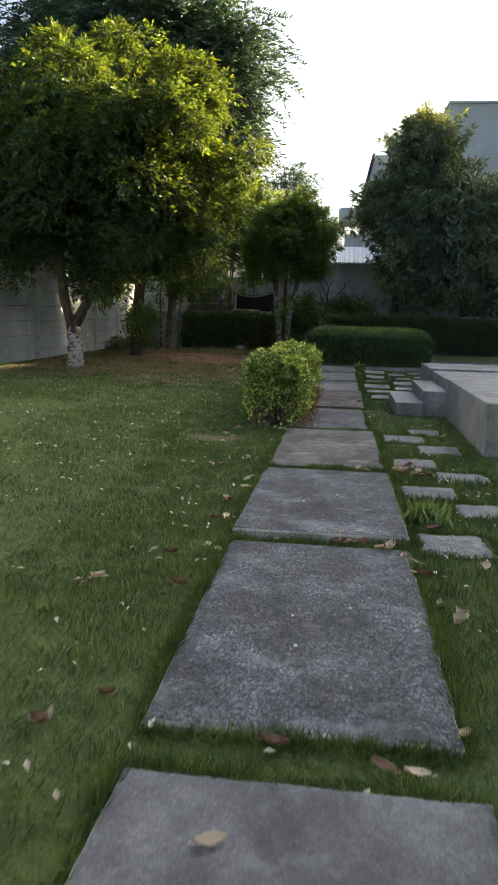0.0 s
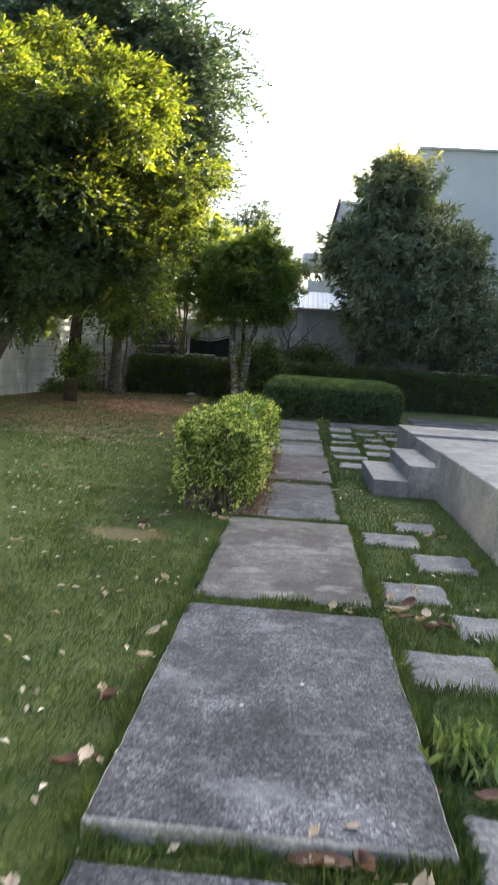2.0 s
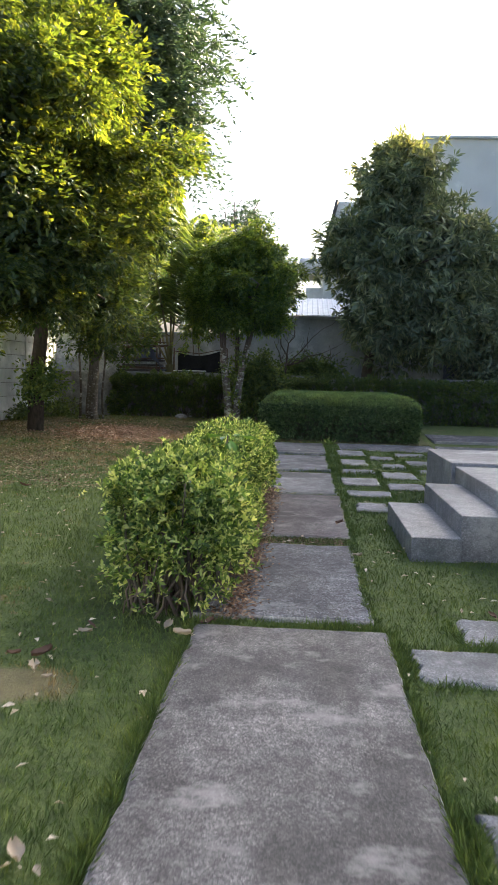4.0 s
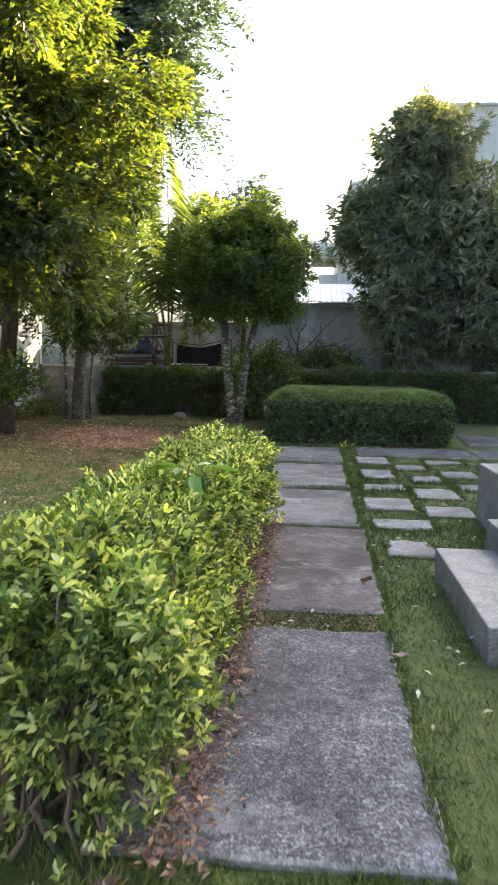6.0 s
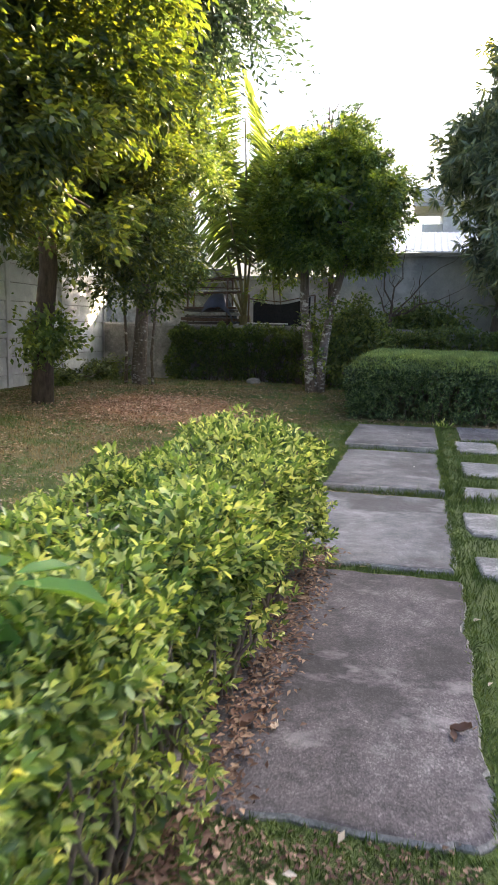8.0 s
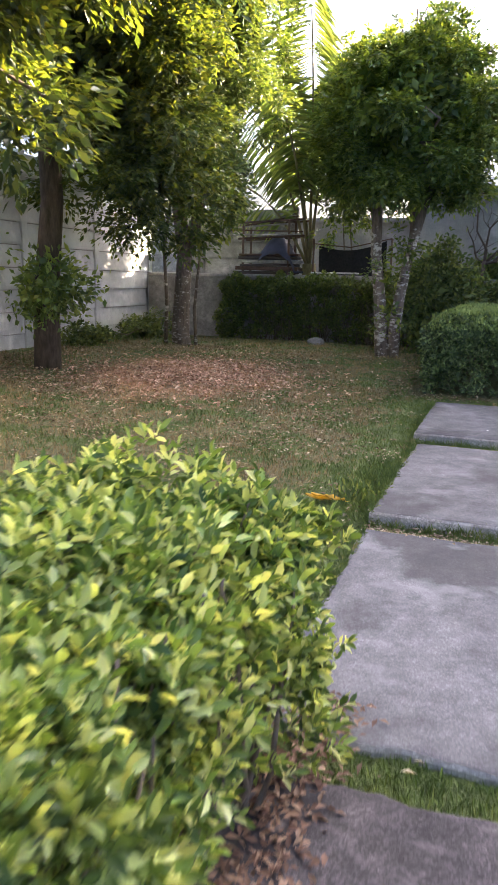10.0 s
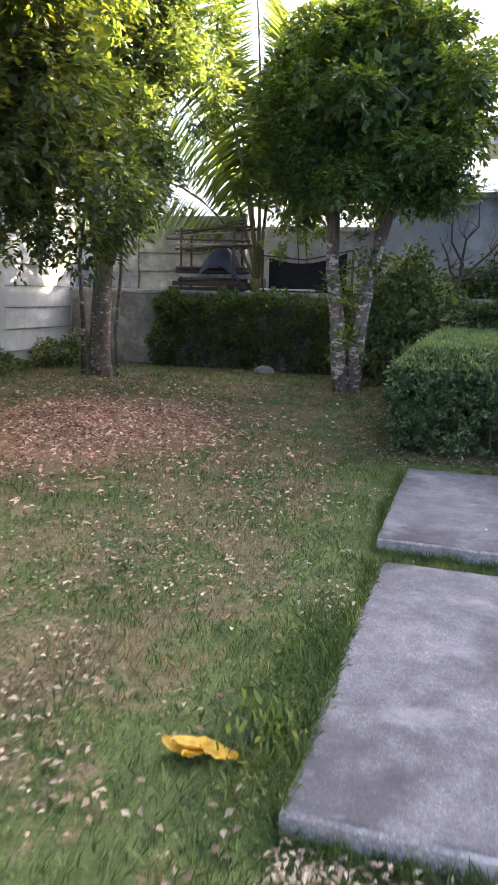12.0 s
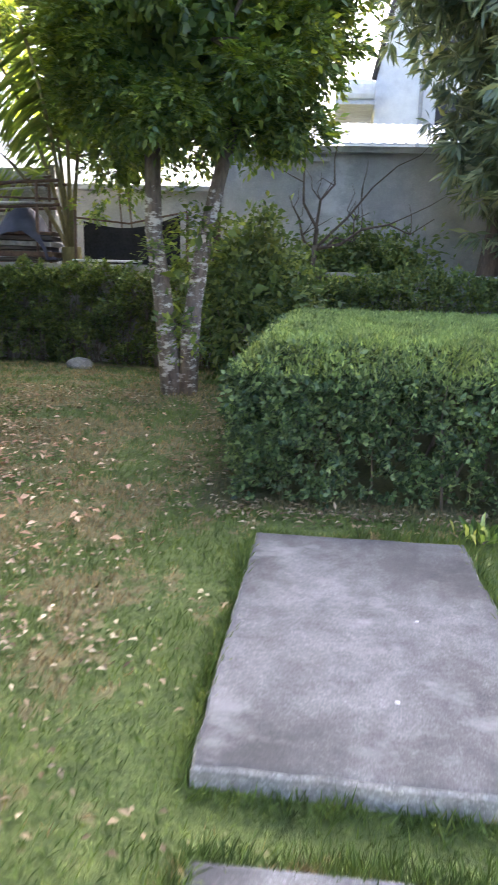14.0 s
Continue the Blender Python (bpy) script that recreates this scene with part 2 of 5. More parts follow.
m_leaf_tree = leaf_material("broad_tree_leaves", (0.026, 0.052, 0.036), (0.046, 0.086, 0.048), (0.09, 0.13, 0.052), 0.4, 0.45, 1.6, (3.8, 2.8, 0.3))
# feathery tree's shade is put into this material: cool, little sun passing through
m_leaf_feather = leaf_material("fine_tree_leaves", (0.04, 0.075, 0.055), (0.07, 0.115, 0.078), (0.11, 0.16, 0.09), 0.25, 0.5, 1.2, (1.2, 1.2, 0.6))
m_leaf_light = leaf_material("light_tree_leaves", (0.04, 0.08, 0.042), (0.07, 0.125, 0.058), (0.14, 0.2, 0.08), 0.4, 0.4, 2.0, (4.0, 3.0, 0.35))
m_leaf_dense = leaf_material("dense_tree_leaves", (0.056, 0.11, 0.05), (0.11, 0.19, 0.08), (0.2, 0.285, 0.115), 0.37, 0.36, 2.0, (3.3, 2.5, 0.3))
# corner crown's shade is put into its leaves: duller, passing less sun
m_leaf_corner = leaf_material("shade_toned_corner_leaves", (0.055, 0.105, 0.048), (0.1, 0.17, 0.072), (0.19, 0.265, 0.105), 0.26, 0.38, 2.0, (2.1, 1.7, 0.35))
m_straw_bits = leaf_material("tan_leaf_fragments", (0.12, 0.085, 0.05), (0.29, 0.225, 0.145), (0.47, 0.4, 0.3), 0.1, 0.8)
m_leaf_mango = leaf_material("long_mango_leaves", (0.095, 0.14, 0.1), (0.18, 0.24, 0.165), (0.32, 0.37, 0.255), 0.3, 0.3, 1.6)
m_leaf_hedge = leaf_material("young_hedge_leaves", (0.042, 0.095, 0.03), (0.22, 0.35, 0.092), (0.64, 0.73, 0.36), 0.4, 0.32, 5.0)
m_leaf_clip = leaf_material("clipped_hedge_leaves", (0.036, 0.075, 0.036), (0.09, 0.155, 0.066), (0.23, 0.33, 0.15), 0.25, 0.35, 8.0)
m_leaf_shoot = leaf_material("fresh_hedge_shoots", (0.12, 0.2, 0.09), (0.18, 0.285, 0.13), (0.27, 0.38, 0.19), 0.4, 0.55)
m_leaf_creeper = leaf_material("creeper_leaves", (0.055, 0.095, 0.036), (0.105, 0.17, 0.058), (0.2, 0.26, 0.085), 0.35, 0.5)
m_leaf_palm = leaf_material("palm_leaflets", (0.13, 0.2, 0.085), (0.21, 0.3, 0.125), (0.35, 0.42, 0.19), 0.48, 0.35, 2.0, (1.8, 1.6, 0.45))
m_leaf_dry = leaf_material("fallen_dry_leaves", (0.4, 0.32, 0.23), (0.58, 0.5, 0.39), (0.74, 0.68, 0.58), 0.1, 0.75)
m_leaf_brown = leaf_material("brown_leaf_litter", (0.09, 0.05, 0.035), (0.19, 0.115, 0.08), (0.34, 0.24, 0.17), 0.1, 0.8)
m_leaf_yellow = leaf_material("yellow_fallen_leaf", (0.42, 0.26, 0.02), (0.58, 0.38, 0.025), (0.68, 0.5, 0.05), 0.15, 0.6, 40.0)


# ---- builders ----
def empty(name, x=0.0, y=0.0, z=0.0):
    ob = new(name)
    ob.location = (x, y, z)
    bpy.context.view_layer.update()
    return ob


def attach(ob, parent):
    if parent is not None:
        ob.parent = parent
        ob.matrix_parent_inverse = Matrix.Translation(-parent.location)
    return ob


def part(name, bm, mat, parent=None, label="", smooth=False):
    me = bpy.data.meshes.new(name)
    bm.to_mesh(me)
    bm.free()
    me.materials.append(mat)
    if smooth:
        me.shade_smooth()
    return tagged(attach(new(name, me), parent), label)


def mesh_from(name, verts, faces, mat, parent=None, label="", smooth=False):
    """Verts (n, 3) and faces (m, k), all faces with k corners."""
    me = bpy.data.meshes.new(name)
    verts = np.asarray(verts, np.float32)
    faces = np.asarray(faces, np.int32)
    k = faces.shape[1]
    me.vertices.add(len(verts))
    me.vertices.foreach_set("co", verts.ravel())
    me.loops.add(faces.size)
    me.loops.foreach_set("vertex_index", faces.ravel())
    me.polygons.add(len(faces))
    me.polygons.foreach_set("loop_start", np.arange(0, faces.size, k, dtype=np.int32))
    me.update(calc_edges=True)
    me.materials.append(mat)
    if smooth:
        me.shade_smooth()
    return tagged(attach(new(name, me), parent), label)


def box(bm, x0, x1, y0, y1, z0, z1, bevel=0.0):
    r = bmesh.ops.create_cube(bm, size=1.0)
    bmesh.ops.scale(bm, vec=(x1 - x0, y1 - y0, z1 - z0), verts=r["verts"])
    bmesh.ops.translate(bm, vec=((x0 + x1) / 2, (y0 + y1) / 2, (z0 + z1) / 2), verts=r["verts"])
    if bevel:
        edges = list({e for v in r["verts"] for e in v.link_edges})
        bmesh.ops.bevel(bm, geom=edges, offset=bevel, segments=2, affect="EDGES", profile=0.5)


def box_part(name, dims, mat, parent=None, bevel=0.008, label=""):
    bm = bmesh.new()
    box(bm, *dims, bevel)
    return part(name, bm, mat, parent, label)


def tube(bm, pts, r0, r1, sides=7):
    """A tapered limb along the points."""
    pts = [Vector(p) for p in pts]
    rings = []
    for i, p in enumerate(pts):
        d = (pts[min(i + 1, len(pts) - 1)] - pts[max(i - 1, 0)]).normalized()
        a = d.orthogonal().normalized() if abs(d.z) < 0.9 else (Vector((1, 0, 0)) - d * d.x).normalized()
        b = d.cross(a)
        r = r0 + (r1 - r0) * i / (len(pts) - 1)
        rings.append([bm.verts.new(p + r * (math.cos(2 * math.pi * k / sides) * a + math.sin(2 * math.pi * k / sides) * b)) for k in range(sides)])
    for u, v in zip(rings, rings[1:]):
        for k in range(sides):
            f = bm.faces.new((u[k], u[(k + 1) % sides], v[(k + 1) % sides], v[k]))
            f.smooth = True
    bm.faces.new(rings[-1])
    bm.faces.new(rings[0][::-1])


def wander(a, b, n, amount, r):
    """Points from a to b that stray a little."""
    a, b = np.array(a, float), np.array(b, float)
    out = [a + (b - a) * i / n for i in range(n + 1)]
    return [tuple(p + (r.normal(0, amount, 3) if 0 < i < n else 0)) for i, p in enumerate(out)]


def unit(v):
    return v / np.maximum(np.linalg.norm(v, axis=1, keepdims=True), 1e-9)


def leaves(points, ways, length, width, r, fold=0.25, fine=False, flat=False, toss=0.25):
    """Leaf blades from their foot along ways: a folded rhombus each, or a rounder six-pointed blade."""
    n = len(points)
    d = unit(ways)
    ref = unit(r.normal(0, 1, (n, 3)) + np.array([0, 0, 0.2]))
    if flat:
        ref = np.array([0, 0, 1.0]) + r.normal(0, toss, (n, 3))
    s = unit(np.cross(d, ref))
    up = np.cross(s, d)
    up[up[:, 2] < 0] *= -1
    ln = (length * r.uniform(0.65, 1.2, n))[:, None]
    w = ln * (width / length) * 0.5
    if not fine:
        mid = points + d * ln * 0.45
        v = np.stack([points, mid + s * w + up * w * fold, points + d * ln - up * ln * 0.08, mid - s * w + up * w * fold], 1)
        k = np.arange(n)[:, None] * 4
        f = np.concatenate([k + np.array([[0, 1, 2]]), k + np.array([[0, 2, 3]])])
        return v.reshape(-1, 3), f
    a, b = points + d * ln * 0.3, points + d * ln * 0.7
    tip = points + d * ln - up * ln * 0.12
    v = np.stack([points, a + s * w * 0.85 + up * w * fold, b + s * w * 0.8 + up * w * fold, tip, b - s * w * 0.8 + up * w * fold, a - s * w * 0.85 + up * w * fold], 1)
    k = np.arange(n)[:, None] * 6
    f = np.concatenate([k + np.array([[0, 1, 2]]), k + np.array([[0, 2, 3]]), k + np.array([[0, 3, 4]]), k + np.array([[0, 4, 5]])])
    return v.reshape(-1, 3), f


def join_leaves(sets):
    vs, fs, off = [], [], 0
    for v, f in sets:
        vs.append(v)
        fs.append(f + off)
        off += len(v)
    return np.concatenate(vs), np.concatenate(fs)


def clump_centres(blobs, count, r, shell=0.55, uneven=0.18):
    """Places in and near the skin of a few rounded masses, pushed in and out so that the outline is ragged."""
    vol = np.array([b[3] * b[4] * b[5] for b in blobs]) ** 0.75
    pick = r.choice(len(blobs), count, p=vol / vol.sum())
    bl = np.array(blobs)[pick]
    d = unit(r.normal(0, 1, (count, 3)))
    lump = np.array([noise.noise(Vector((float(q[0] * 2.2 + c[0]), float(q[1] * 2.2 + c[1]), float(q[2] * 2.2)))) for q, c in zip(d, bl)])
    rad = (shell + (1 - shell) * r.uniform(0, 1, count) ** 0.6) * (1 + uneven * 2 * lump)
    return bl[:, :3] + d * bl[:, 3:6] * rad[:, None], d


def crown(name, blobs, clumps, per, spread, length, width, mat, parent, r, style="broad", shell=0.55, uneven=0.18, label="", core=2.0, boughs=60, bough=0.45):
    c, out = clump_centres(blobs, clumps, r, shell, uneven)
    if style == "bough":
        # leafy boughs: rounded tufts of flat sprays, with darker gaps between them
        bc, bo = clump_centres(blobs, boughs, r, 0.72, uneven)
        pick = r.integers(0, boughs, clumps)
        out = unit(r.normal(0, 0.75, (clumps, 3)) + bo[pick] * 0.7 + np.array([0, 0, 0.3]))
        size = (bough * r.uniform(0.6, 1.35, boughs))[pick] * r.uniform(0.45, 1.0, clumps) ** 0.5
        c = bc[pick] + out * size[:, None] * np.array([1, 1, 0.8])
        way = unit(out * np.array([1, 1, 0.4]) + r.normal(0, 0.45, c.shape) + np.array([0, 0, -0.15]))
        t = np.tile(np.linspace(0.0, 1, per), clumps)
        cc, way = np.repeat(c, per, 0), np.repeat(way, per, 0)
        p = cc + way * (t * spread)[:, None] + np.array([0, 0, -1.0]) * (t ** 2 * spread * 0.3)[:, None] + r.normal(0, 0.025, cc.shape)
        side = unit(np.cross(way, np.array([0, 0, 1.0])) + 1e-3)
        sign = np.where(np.arange(len(p)) % 2 == 0, 1.0, -1.0)[:, None]
        d = side * sign * (1.15 - t)[:, None] + way * (0.5 + 0.6 * t)[:, None] + np.array([0, 0, -0.12]) + r.normal(0, 0.3, p.shape)
        v, f = leaves(p, d, length, width, r, 0.25, False, True, 0.5)
    elif style == "feather":
        # drooping twigs set with rows of small leaflets
        k = 3
        cc, oo = np.repeat(c, k, 0), np.repeat(out, k, 0)
        way = unit(oo * 0.7 + r.normal(0, 0.7, cc.shape) + np.array([0, 0, 0.1]))
        t = np.tile(np.linspace(0.05, 1, per), len(cc))
        cc, way = np.repeat(cc, per, 0), np.repeat(way, per, 0)
        p = cc + way * (t * spread)[:, None] + np.array([0, 0, -1.0]) * (t ** 2 * spread * 0.55)[:, None]
        side = unit(np.cross(way, np.array([0, 0, 1.0])) + 1e-3)
        sign = np.where(np.arange(len(p)) % 2 == 0, 1.0, -1.0)[:, None]
        d = side * sign + way * 0.7 + r.normal(0, 0.25, p.shape)
        v, f = leaves(p, d, length, width, r)
        rib = p.reshape(-1, per, 3)[:, ::4]
        way_rib = rib[:, 1:] - rib[:, :-1]
        v, f = join_leaves([(v, f), leaves(rib[:, :-1].reshape(-1, 3), way_rib.reshape(-1, 3), 4.6 * spread / per, 0.016, r)])
    elif style == "rosette":
        cc, oo = np.repeat(c, per, 0), np.repeat(out, per, 0)
        d = unit(r.normal(0, 1, cc.shape) + oo * 0.5 + np.array([0, 0, -0.55]))
        v, f = leaves(cc + d * spread * 0.2, d, length, width, r)
    else:
        cc, oo = np.repeat(c, per, 0), np.repeat(out, per, 0)
        p = cc + r.normal(0, spread, cc.shape)
        d = unit(r.normal(0, 0.8, cc.shape) + oo * 0.7 + np.array([0, 0, -0.15]))
        v, f = leaves(p, d, length, width, r)
    # coarse foliage added deeper inside, so that light doesn't leak through the crown
    ci, oi = clump_centres(blobs, int(clumps * core * 2), r, 0.25, uneven)
    ci = ci - oi * np.array([b[3:6] for b in blobs]).mean(0) * 0.28
    vi, fi = leaves(ci, r.normal(0, 1, ci.shape), length * 1.7, width * 2.1, r)
    v, f = join_leaves([(v, f), (vi, fi)])
    return mesh_from(name, v, f, mat, parent, label)


def tree(name, label, base, stems, blobs, bark, mat, r, limbs=14, **kw):
    """stems: (points, foot radius, top radius). Limbs spread from the stems' tops into the crown."""
    root = tagged(empty(name, *base), label, "tree")
    bm = bmesh.new()
    for pts, ra, rb in stems:
        tube(bm, pts, ra, rb, 10)
    tops = [s[0][-1] for s in stems]
    ends, _ = clump_centres(blobs, limbs, r, 0.5, 0.1)
    for e in ends:
        top = min(tops, key=lambda q: sum((a - b) ** 2 for a, b in zip(q, e)))
        rad = stems[tops.index(top)][2]
        tube(bm, wander(top, e, 4, 0.1, r), rad * 0.6, 0.012, 6)
    part("trunk", bm, bark, root)
    crown("crown", blobs, mat=mat, parent=root, r=r, **kw)
    return root


# ---- ground ----
def smooth(a, b, v):
    t = np.clip((v - a) / (b - a), 0, 1)
    return t * t * (3 - 2 * t)


def ground_z(x, y):
    """The lawn rises by a hand's breadth towards the boundary walls."""
    x, y = np.asarray(x, float), np.asarray(y, float)
    rise = np.maximum(smooth(0.9, 5.0, -x), smooth(18.5, 21.5, y))
    dip = 0.06 * np.exp(-((x + 0.1) / 0.75) ** 4) * (np.exp(-((y - 16.47) / 0.14) ** 2) + np.exp(-((y - 14.29) / 0.12) ** 2))
    return -0.014 - dip + 0.12 * rise + 0.008 * np.sin(1.7 * x + 0.6 * y) * np.sin(0.9 * y)


gx = np.concatenate([[-1500, -200, -40], np.arange(-9, 15.01, 0.3), [40, 200, 1500]])
gy = np.concatenate([[-1500, -200, -30], np.arange(-5, 14, 0.3), np.arange(14.0, 17.01, 0.06), np.arange(17.2, 30.01, 0.3), [60, 200, 1500]])
GX, GY = np.meshgrid(gx, gy)
gv = np.stack([GX.ravel(), GY.ravel(), ground_z(GX, GY).ravel()], 1)
gi = np.arange(gv.shape[0]).reshape(GX.shape)
gf = np.stack([gi[:-1, :-1].ravel(), gi[:-1, 1:].ravel(), gi[1:, 1:].ravel(), gi[1:, :-1].ravel()], 1)
tagged(mesh_from("ground", gv, gf, m_ground, smooth=True), "shaded garden lawn of green and straw-coloured grass", "lawn", kind="structure")

# ---- garden path of large concrete slabs ----
# near edge, far edge, left, right, top height near, top height far
SLABS = [
    (-2.15, -0.22, -0.56, 0.44, 0.02, 0.02, 0.003), (-0.1, 1.80, -0.55, 0.45, 0.02, 0.02, 0.003), (2.03, 3.90, -0.56, 0.42, 0.022, 0.02, 0.003),
    (4.02, 5.90, -0.57, 0.43, 0.05, 0.02, 0.003), (6.05, 8.10, -0.57, 0.40, 0.02, 0.012, 0.006), (8.25, 9.98, -0.62, 0.35, 0.012, 0.01, 0.011),
    (10.25, 12.25, -0.60, 0.37, 0.008, 0.025, 0.012), (12.42, 14.18, -0.60, 0.36, 0.01, 0.008, 0.01), (14.39, 16.32, -0.61, 0.35, 0.03, 0.006, 0.004),
    (16.58, 18.38, -0.66, 0.35, 0.03, 0.02, 0.004)]
path = tagged(empty("pavement"), "garden path of large weathered grey concrete slabs", "path", kind="structure")


def slab_mesh(name, y0, y1, x0, x1, za, zb, depth, mat, parent, r, rag=0.008, step=0.05):
    """A cast slab with slightly chipped, rounded edges, tilted from za to zb."""
    nx, ny = max(2, int((x1 - x0) / step)), max(2, int((y1 - y0) / step))
    ring = [(x0 + (x1 - x0) * i / nx, y0) for i in range(nx)] + [(x1, y0 + (y1 - y0) * i / ny) for i in range(ny)] + \
           [(x1 - (x1 - x0) * i / nx, y1) for i in range(nx)] + [(x0, y1 - (y1 - y0) * i / ny) for i in range(ny)]
    cx, cy = (x0 + x1) / 2, (y0 + y1) / 2
    bm = bmesh.new()
    seed = float(r.uniform(0, 50))
    jit = [max(0.0, rag * (0.6 + 3.0 * noise.noise(Vector((x * 4, y * 4, seed))) + 2.2 * noise.noise(Vector((x * 19, y * 19, seed))))) for x, y in ring]
    loops = []
    for inset, drop in ((0.022, 0.0), (0.008, 0.003), (0.0, 0.014), (-0.004, depth)):
        loop = []
        for (x, y), j in zip(ring, jit):
            k = inset + j
            px = x - math.copysign(min(k, abs(x - cx)), x - cx) if abs(x - cx) > 1e-6 else x
            py = y - math.copysign(min(k, abs(y - cy)), y - cy) if abs(y - cy) > 1e-6 else y
            z = za + (zb - za) * (py - y0) / (y1 - y0) - drop
            loop.append(bm.verts.new((px, py, z)))
        loops.append(loop)
    bm.faces.new(loops[0])
    n = len(ring)
    for u, v in zip(loops, loops[1:]):
        for i in range(n):
            bm.faces.new((u[i], v[i], v[(i + 1) % n], u[(i + 1) % n])).material_index = 0 if u is loops[0] else 1
    bmesh.ops.recalc_face_normals(bm, faces=bm.faces[:])
    ob = part(name, bm, mat, parent)
    ob.data.materials.append(m_slab_edge)
    return ob


r_slab = np.random.default_rng(3)
for y0, y1, x0, x1, za, zb, rag in SLABS:
    slab_mesh("paving_slab", y0, y1, x0, x1, za, zb, 0.16, m_slab_worn if y0 < 1 or 12 < y0 < 15 else m_slab if y0 < 5 else m_slab_worn if y0 > 15 else m_slab_warm if y0 < 8 else m_slab if y0 < 9 else m_slab_pale, path, r_slab, rag)
# slabs of the cross path before the clipped hedge
for x0, x1 in ((0.62, 2.36), (2.44, 4.3), (4.4, 6.3)):
    slab_mesh("paving_slab", 17.45, 18.6, x0, x1, 0.01, 0.015, 0.1, m_slab, path, r_slab, 0.006)

for y0, y1 in ((19.2, 20.6), (20.75, 22.2)):
    for x0, x1 in ((2.55, 4.3), (4.4, 6.3)):
        slab_mesh("paving_slab", y0, y1, x0, x1, 0.07, 0.09, 0.15, m_slab, path, r_slab, 0.006)

# ---- staggered stepping stones beside the path ----
stones = tagged(empty("stepping_stone_pavement"), "staggered pale concrete stepping stones set in the grass", "stepping stones", kind="structure")
STONES = [(0.48, 0.9, 3.9, 4.3), (0.8, 1.2, 4.67, 5.05), (0.47, 0.88, 5.12, 5.52), (0.79, 1.22, 5.72, 6.1), (0.47, 0.87, 6.2, 6.6), (0.76, 1.18, 6.9, 7.35),
          (0.47, 0.9, 7.5, 7.9), (0.76, 1.12, 8.0, 8.38), (0.49, 0.84, 11.52, 11.98), (0.46, 0.95, 12.4, 12.75), (0.45, 0.9, 13.2, 13.8),
          (0.97, 1.4, 12.95, 13.45), (0.48, 0.95, 14.32, 14.7), (1.0, 1.45, 13.88, 14.5), (1.52, 1.95, 14.45, 14.85), (0.53, 0.93, 15.2, 15.9),
          (1.1, 1.46, 14.96, 15.45), (1.5, 1.95, 15.35, 15.95), (1.02, 1.4, 15.98, 16.45), (0.53, 1.0, 16.58, 17.3), (1.47, 2.0, 16.63, 17.05), (2.1, 2.55, 16.0, 16.4), (2.6, 3.1, 16.75, 17.3)]
for x0, x1, y0, y1 in STONES:
    slab_mesh("stepping_stone", y0, y1, x0, x1, 0.006, 0.01, 0.06, m_stone, stones, r_slab, 0.018, 0.05)

# ---- raised concrete platform with two steps ----
platform = tagged(empty("concrete_platform", 3.6, 10.0, 0), "raised grey concrete platform with two steps and chipped edge", "platform", kind="structure")
box_part("slab_body", (1.36, 6.6, 7.0, 9.85, -0.2, 0.49), m_platform, platform, 0.012)
box_part("slab_body", (1.36, 6.6, 11.55, 12.9, -0.2, 0.49), m_platform, platform, 0.012)
box_part("landing", (1.40, 6.6, 9.85, 11.55, -0.2, 0.455), m_platform, platform, 0.01)
box_part("step", (0.73, 1.08, 9.65, 11.1, -0.15, 0.165), m_platform, platform, 0.008)
box_part("step", (1.08, 1.40, 9.7, 11.3, -0.15, 0.32), m_platform, platform, 0.008)

# ---- boundary walls ----
west = tagged(empty("wall_west", -6.85, 10, 0), "tall pale precast concrete panel wall with posts", "wall", kind="structure")


def precast(parent, fixed, a0, a1, height, panel, post, along_y, mat, first=None):
    """Posts every two metres with flat panels slotted between them."""
    n = round((a1 - a0) / 2.0)
    ps = (a1 - a0) / n
    for i in range(n + 1):
        c = a0 + i * ps
        d = (fixed - 0.065, fixed + 0.065, c - 0.065, c + 0.065, -0.2, height + 0.03) if along_y else (c - 0.065, c + 0.065, fixed - 0.065, fixed + 0.065, -0.2, height + 0.03)
        box_part("post", d, mat, parent, 0.01)
        if i == n:
            break
        # sheet added behind the panels: stops light leaks, so the gaps stay dark
        back = (fixed - 0.045, fixed - 0.024, c + 0.066, c + ps - 0.066, -0.15, height - 0.02) if along_y else (c + 0.066, c + ps - 0.066, fixed + 0.024, fixed + 0.045, -0.15, height - 0.02)
        box_part("backing", back, m_lowwall, parent, 0.0)
        rows = math.ceil(height / panel)
        for k in range(rows):
            z0, z1 = k * panel - (0.1 if k == 0 else 0), min(height, (k + 1) * panel) - 0.014
            # each panel leans: its foot stands proud of the panel below
            foot, head = 0.045 + rng.normal(0, 0.004), 0.02 + rng.normal(0, 0.003)
            bm = bmesh.new()
            a, b = c + 0.066, c + ps - 0.066
            corners = [(-0.02, z0), (foot, z0), (foot, z0 + 0.02), (head, z1), (-0.02, z1)]
            ends = []
            for e in (a, b):
                ends.append([bm.verts.new((fixed + o, e, z) if along_y else (e, fixed - o, z)) for o, z in corners])
            for q in range(5):
                bm.faces.new((ends[0][q], ends[0][(q + 1) % 5], ends[1][(q + 1) % 5], ends[1][q]))
            bm.faces.new(ends[0])
            bm.faces.new(ends[1])
            bmesh.ops.recalc_face_normals(bm, faces=bm.faces[:])
            part("panel", bm, mat, parent)


